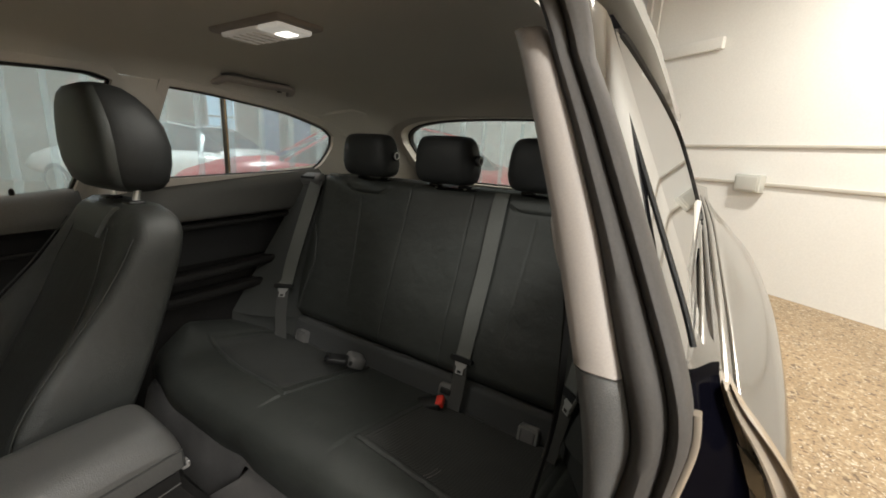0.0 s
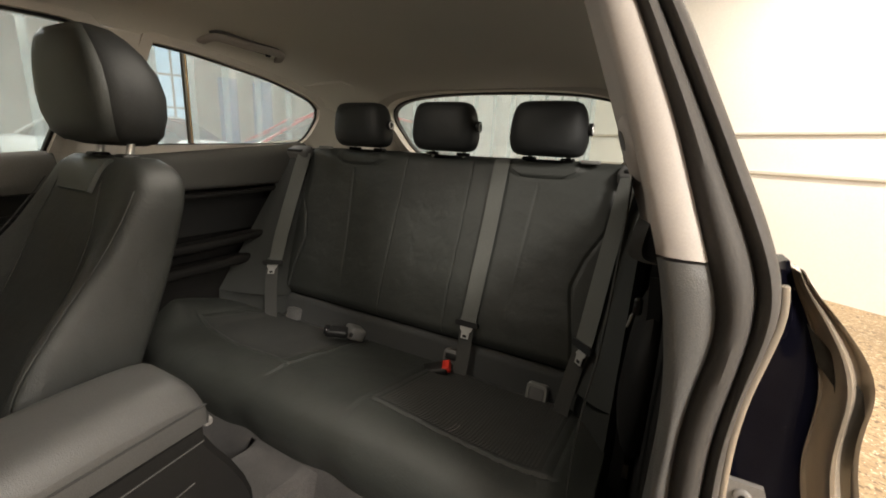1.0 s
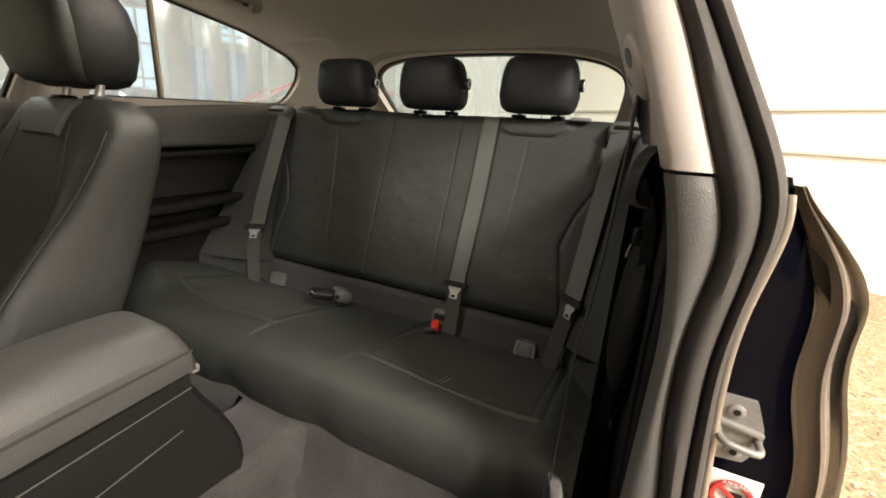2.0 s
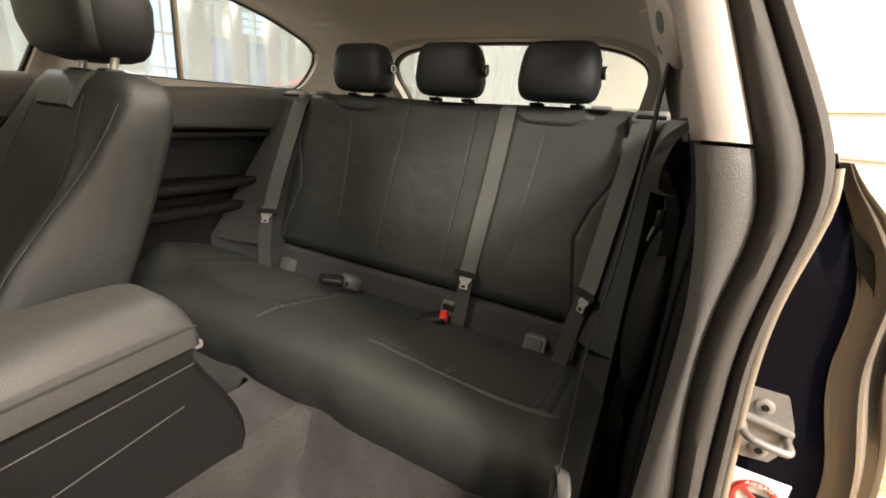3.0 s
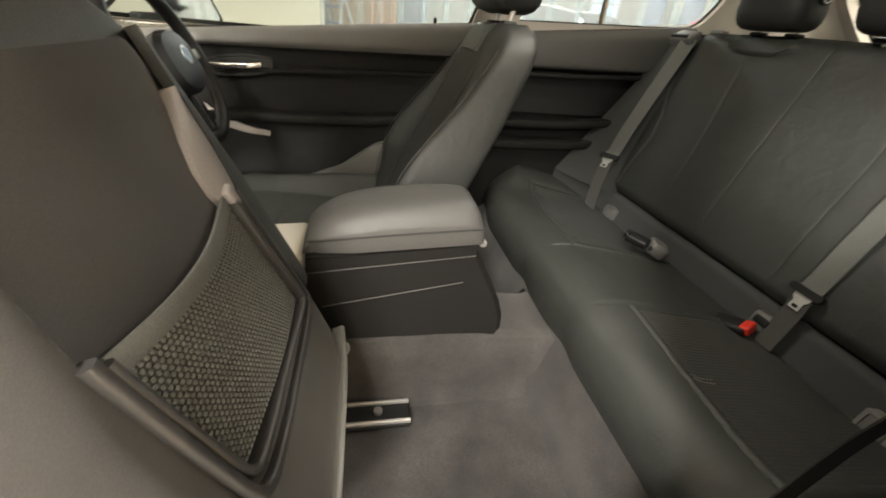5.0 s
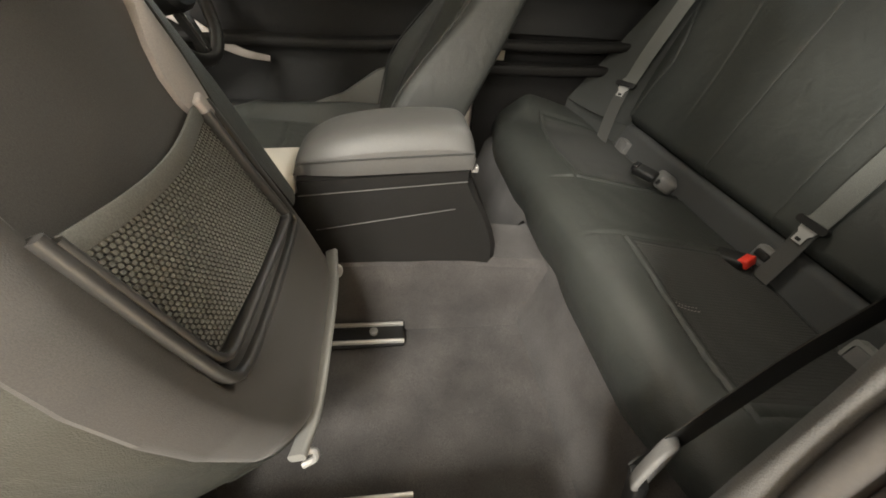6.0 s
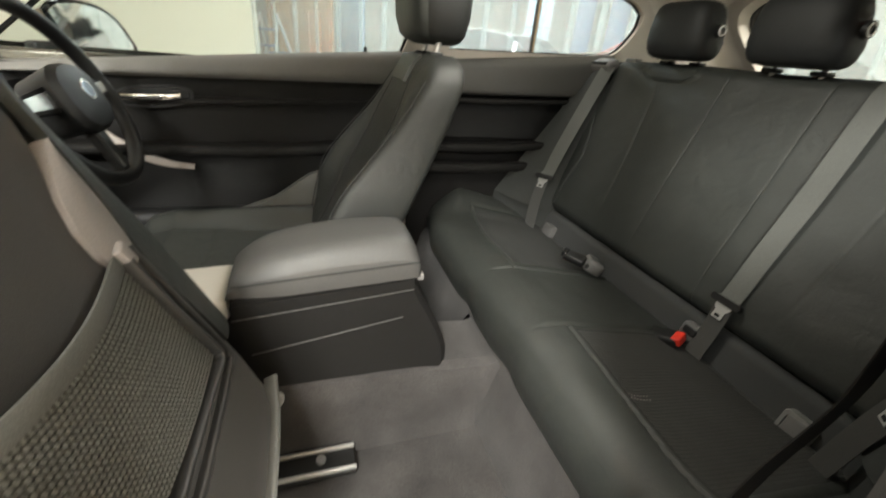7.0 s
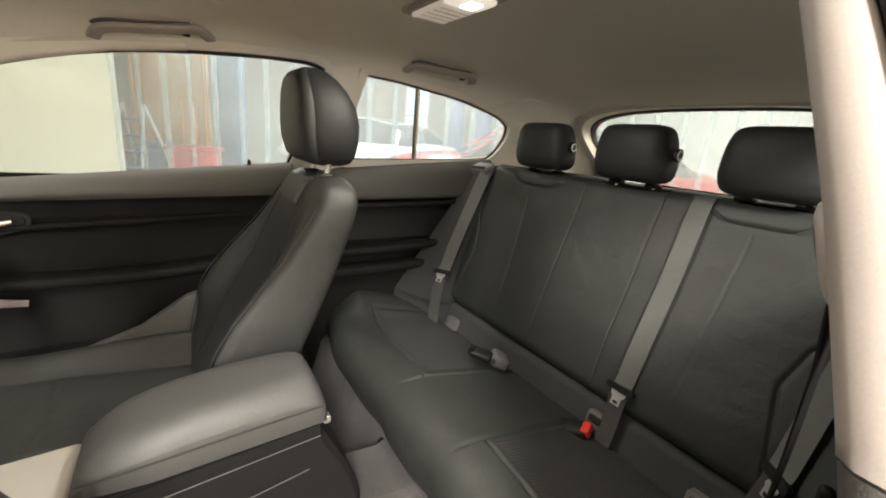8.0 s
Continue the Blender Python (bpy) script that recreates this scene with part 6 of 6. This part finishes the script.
TYRE = mat("tyre_rubber", (0.02, 0.02, 0.02), 0.8)
ALLOY = mat("alloy_rim", (0.6, 0.6, 0.6), 0.3, metal=1.0, vary=0.05)
HEADLIGHT = mat("headlight_glass", (0.8, 0.82, 0.84), 0.08, vary=0.03, coat=1.0)
STEEL = mat("dark_steel", (0.05, 0.045, 0.04), 0.35, metal=0.8)
POST_GLINT = mat("orange_glint", (0.32, 0.20, 0.09), 0.3, metal=0.5)
DAYLIGHT = glow_mat("daylight_pane", (0.36, 0.66, 0.95), 1.1)
LADDER = mat("aluminium_ladder", (0.55, 0.56, 0.57), 0.35, metal=0.8)

TURN_CURTAIN = math.atan2(CURTAIN_DIR.y, CURTAIN_DIR.x)


def parked_car(s, out, turn, paint, label):
    """A parked car, 4.3 m long, nose towards its own +x."""
    at = by_curtain(s, out, 0)
    top = thing("parked_car", label, "car", tuple(at), group="cars in the next bay")
    top.rotation_euler = (0, 0, TURN_CURTAIN + radians(turn))
    line = [(-2.12, 0.45, 0.80), (-2.05, 0.40, 0.98), (-1.6, 0.32, 1.02), (-0.8, 0.28, 1.00), (0.6, 0.26, 1.00), (1.4, 0.28, 0.96), (1.95, 0.36, 0.80), (2.12, 0.45, 0.62)]
    rings = []
    for x, z0, z1 in spline(line, 36):
        w = 0.88 - 0.16 * (abs(x) / 2.12) ** 4
        h, zc = (z1 - z0) / 2, (z0 + z1) / 2
        rings.append([(x, w * math.copysign(abs(math.cos(a)) ** 0.5, math.cos(a)), zc + h * math.copysign(abs(math.sin(a)) ** 0.6, math.sin(a))) for a in lin(0, 2 * math.pi * 27 / 28, 28)])
    part("body", loft(rings), paint, top)
    cab = [(-1.75, 0.95, 1.00), (-1.2, 0.90, 1.34), (-0.5, 0.90, 1.43), (0.1, 0.90, 1.40), (0.55, 0.90, 1.20), (1.05, 0.88, 0.95)]
    rings = []
    for x, z0, z1 in spline(cab, 24):
        rings.append([(x, 0.74, z0), (x, 0.60, z0 + (z1 - z0) * 0.9), (x, 0.50, z1), (x, -0.50, z1), (x, -0.60, z0 + (z1 - z0) * 0.9), (x, -0.74, z0)])
    part("cabin_glass", loft(rings), DARK_GLASS, top, "dark cabin glass")
    part("roof", sheet(lambda x, v: (x, v * 0.58, curve(x, [(-1.2, 1.35), (-0.5, 1.445), (0.1, 1.415), (0.3, 1.33)]) - 0.03 * v * v), lin(-1.2, 0.3, 12), lin(-1, 1, 7), (0, 0, 0.02)), paint, top)
    for s2 in (-1, 1):
        part("roof_pillar", tube([(0.95, s2 * 0.70, 0.97), (0.3, s2 * 0.57, 1.37)], 0.014, 8), paint, top)
        part("headlight", rbox((1.90, s2 * 0.60, 0.68), (0.26, 0.30, 0.12), 0.05, (0, 14, -s2 * 22)), HEADLIGHT, top, "clear headlight")
        for x in (-1.35, 1.32):
            wheel_ob = part("wheel", loft([[(x + r * math.cos(a), s2 * y, 0.31 + r * math.sin(a)) for a in lin(0, 2 * math.pi * 27 / 28, 28)] for y, r in ((0.66, 0.27), (0.68, 0.31), (0.84, 0.31), (0.87, 0.27))]), TYRE, top, "black tyre")
            part("rim", loft([[(x + r * math.cos(a), s2 * y, 0.31 + r * math.sin(a)) for a in lin(0, 2 * math.pi * 19 / 20, 20)] for y, r in ((0.86, 0.22), (0.876, 0.21), (0.872, 0.05))]), ALLOY, wheel_ob, "alloy rim")
    part("grille", rbox((2.07, 0, 0.60), (0.06, 0.7, 0.14), 0.02), BLACK, top)
    return top


parked_car(2.4, 1.25, 184, CAR_RED, "glossy red car parked behind the curtain")
parked_car(-0.6, 5.2, 150, CAR_WHITE, "white car parked further back in the bay")
parked_car(4.6, 5.0, 170, CAR_WHITE, "white car parked by the far wall")

tp = math.degrees(TURN_CURTAIN)
for s, out, w, h, z, m, nm, lb in [(-2.21, 1.2, 0.98, 2.6, 1.4, TAN, "board", "tall tan board leaning behind the curtain"), (-2.98, 1.3, 0.52, 2.6, 1.4, GREY_BOARD, "board", "grey-brown board beside the tan one"), (-1.92, 1.10, 0.16, 1.3, 0.75, ORANGE, "board", "orange board standing in the next bay"), (-1.55, 1.4, 0.36, 2.4, 1.3, BLUE, "locker", "blue metal locker in the next bay"), (1.35, 6.2, 0.36, 2.3, 1.25, BLUE, "locker", "narrow blue metal locker by the far wall"), (2.02, 6.2, 0.38, 2.3, 1.25, BLUE, "locker", "narrow blue metal locker by the far wall")]:
    b = thing(nm, lb, nm, tuple(by_curtain(s, out, 0)))
    part("panel", rbox((0, 0, z - 0.1), (w, 0.06, h), 0.01, (0, 0, tp)), m, b)
    for k in (-1, 1):
        o = CURTAIN_DIR * (k * w * 0.46) - CURTAIN_OUT * 0.035
        part("edge", rbox((o.x, o.y, z - 0.1), (0.03, 0.03, h - 0.02), 0.004, (0, 0, tp)), m, b)
lad = thing("step_ladder", "aluminium step ladder with blue treads", "ladder", tuple(by_curtain(-2.25, 0.62, 0)))
for side, lean in ((-0.30, 1), (0.30, 1), (-0.30, -1), (0.30, -1)):
    a, b = CURTAIN_DIR * (side + 0.06 * lean) + CURTAIN_OUT * (0.35 * lean), CURTAIN_DIR * (side * 0.4) + Vector((0, 0, 1.22))
    part("rail", tube([a, b], 0.02, 8), LADDER, lad)
for k in range(6):
    f = (k + 1) / 7
    c = CURTAIN_OUT * (-0.35 * (1 - f)) + Vector((0, 0, 1.22 * f))
    part("tread", rbox(tuple(c), (0.58 - 0.36 * f, 0.09, 0.025), 0.005, (0, 0, tp)), BLUE, lad, "blue tread")
for s, out, w, m, lb in ((-1.75, 0.90, 0.46, CAR_RED, "red storage bin on the bay floor"), (-2.30, 1.00, 0.34, BLUE, "blue storage bin behind the step ladder")):
    b = thing("storage_bin", lb, "storage bin", tuple(by_curtain(s, out, 0)))
    part("tub", rbox((0, 0, 0.375), (w, 0.4, 0.75), 0.05, (0, 0, tp)), m, b)
    part("lid", rbox((0, 0, 0.765), (w + 0.04, 0.44, 0.05), 0.015, (0, 0, tp)), m, b)
# daylight windows with glazing bars in the bay's far wall
for s, z, w, h in ((2.15, 2.98, 0.6, 0.5), (0.18, 2.1, 0.66, 2.2), (6.3, 2.0, 1.0, 1.6)):
    at = by_curtain(s, 8.23, z)
    win = thing("bay_window", "tall bay window with daylight and white bars", "window", tuple(at), group="bay windows")
    part("pane", rbox((0, 0, 0), (w, 0.02, h), 0, (0, 0, tp)), DAYLIGHT, win, "pane full of daylight")
    for k in (-0.5, 0.0, 0.5):
        o = CURTAIN_DIR * (k * w) - CURTAIN_OUT * 0.03
        part("upright", rbox((o.x, o.y, 0), (0.05, 0.05, h), 0.005, (0, 0, tp)), WALL, win)
    for k in (-0.5, -0.17, 0.17, 0.5):
        o = CURTAIN_OUT * -0.03
        part("bar", rbox((o.x, o.y, k * h), (w, 0.05, 0.05), 0.005, (0, 0, tp)), WALL, win)
post = thing("steel_post", "dark steel post with an orange highlight by the curtain", "post", tuple(by_curtain(1.02, -0.12, 0)))
part("shaft", tube([(0, 0, 0), (0, 0, ROOM_H)], 0.022, 12, (1, 0, 0)), STEEL, post)
# thin strip that paints the orange reflection on the post
o = -CURTAIN_OUT * 0.019 + CURTAIN_DIR * 0.014
part("glint_strip", tube([(o.x, o.y, 0.02), (o.x, o.y, ROOM_H - 0.05)], 0.004, 8, (1, 0, 0)), POST_GLINT, post, "strip for the orange highlight on the post")
for s, out in ((0.5, 3.0), (3.0, 3.4), (-1.2, 5.5), (5.2, 2.2)):
    f = thing("tube_light", "lit ceiling tube light in the next bay", "tube light", tuple(by_curtain(s, out, ROOM_H - 0.25)), group="tube lights")
    part("tube", rbox((0, 0, 0), (1.2, 0.06, 0.05), 0.02, (0, 0, tp)), glow_mat("tube_glow", (0.95, 1.0, 1.0), 6.0), f, "glowing tube")
    part("tray", rbox((0, 0, 0.05), (1.25, 0.14, 0.04), 0.01, (0, 0, tp)), WALL, f)


# ---- the car's outer body beyond the doorway ----
for side in (1, -1):
    for x, r in ((-1.38, 0.31), (1.31, 0.31)):
        w = part("wheel", loft([[(x + q * math.cos(a), side * y, 0.31 + q * math.sin(a)) for a in lin(0, 2 * math.pi * 31 / 32, 32)] for y, q in ((0.64, 0.26), (0.66, 0.31), (0.83, 0.31), (0.855, 0.27))]), TYRE, car, "black tyre")
        part("rim", loft([[(x + q * math.cos(a), side * y, 0.31 + q * math.sin(a)) for a in lin(0, 2 * math.pi * 23 / 24, 24)] for y, q in ((0.845, 0.22), (0.862, 0.21), (0.858, 0.05))]), ALLOY, w, "alloy rim")


def far_side(x, v):
    z = 0.24 + 0.70 * v
    t = (x + 2.05) / 4.0
    return (x, 0.775 + 0.07 * math.sin(v * math.pi * 0.8) - 0.20 * abs(2 * t - 1) ** 5, z)


part("far_flank", sheet(far_side, lin(-2.05, 1.95, 50), lin(0, 1, 16), (0, -0.015, 0)), PAINT, car, "dark metallic far body side")
part("front_wing", sheet(lambda x, v: (far_side(x, v)[0], -far_side(x, v)[1], far_side(x, v)[2]), lin(-2.05, -0.80, 20), lin(0, 1, 16), (0, 0.015, 0)), PAINT, car, "dark metallic front wing")
part("bonnet", sheet(lambda x, v: (x, v * (0.76 - 0.10 * ((x + 0.9) / 1.2) ** 2), 0.945 + 0.11 * (x + 1.28) - 0.10 * max(0, -1.7 - x) - 0.03 * v * v), lin(-2.05, -1.25, 16), lin(-1, 1, 15), (0, 0, -0.02)), PAINT, car, "dark metallic bonnet")
part("nose", sheet(lambda v, k: (-2.05 - 0.14 * math.cos(v * math.pi / 2) * math.sin(k * math.pi), v * 0.64, 0.26 + 0.58 * k), lin(-1, 1, 16), lin(0, 1, 10), (0.02, 0, 0)), PAINT, car, "dark metallic nose")
part("tail", sheet(lambda v, k: (1.93 + 0.12 * math.cos(v * math.pi / 2) * math.sin(k * math.pi), v * 0.66, 0.26 + 0.72 * k), lin(-1, 1, 16), lin(0, 1, 10), (-0.02, 0, 0)), PAINT, car, "dark metallic tail panel")

# printed word on the warning label
txt = bpy.data.curves.new("label_text", "FONT")
txt.body, txt.size, txt.align_x, txt.align_y, txt.extrude = "AIRBAG", 0.0065, "CENTER", "CENTER", 0.0002
txt.materials.append(WHITE_LABEL)
word = new("label_text", txt)
word.parent = label
word.matrix_basis = Matrix(((0, 0, -1, -0.0056), (-1, 0, 0, 0.0), (0, 1, 0, 0.0215), (0, 0, 0, 1)))
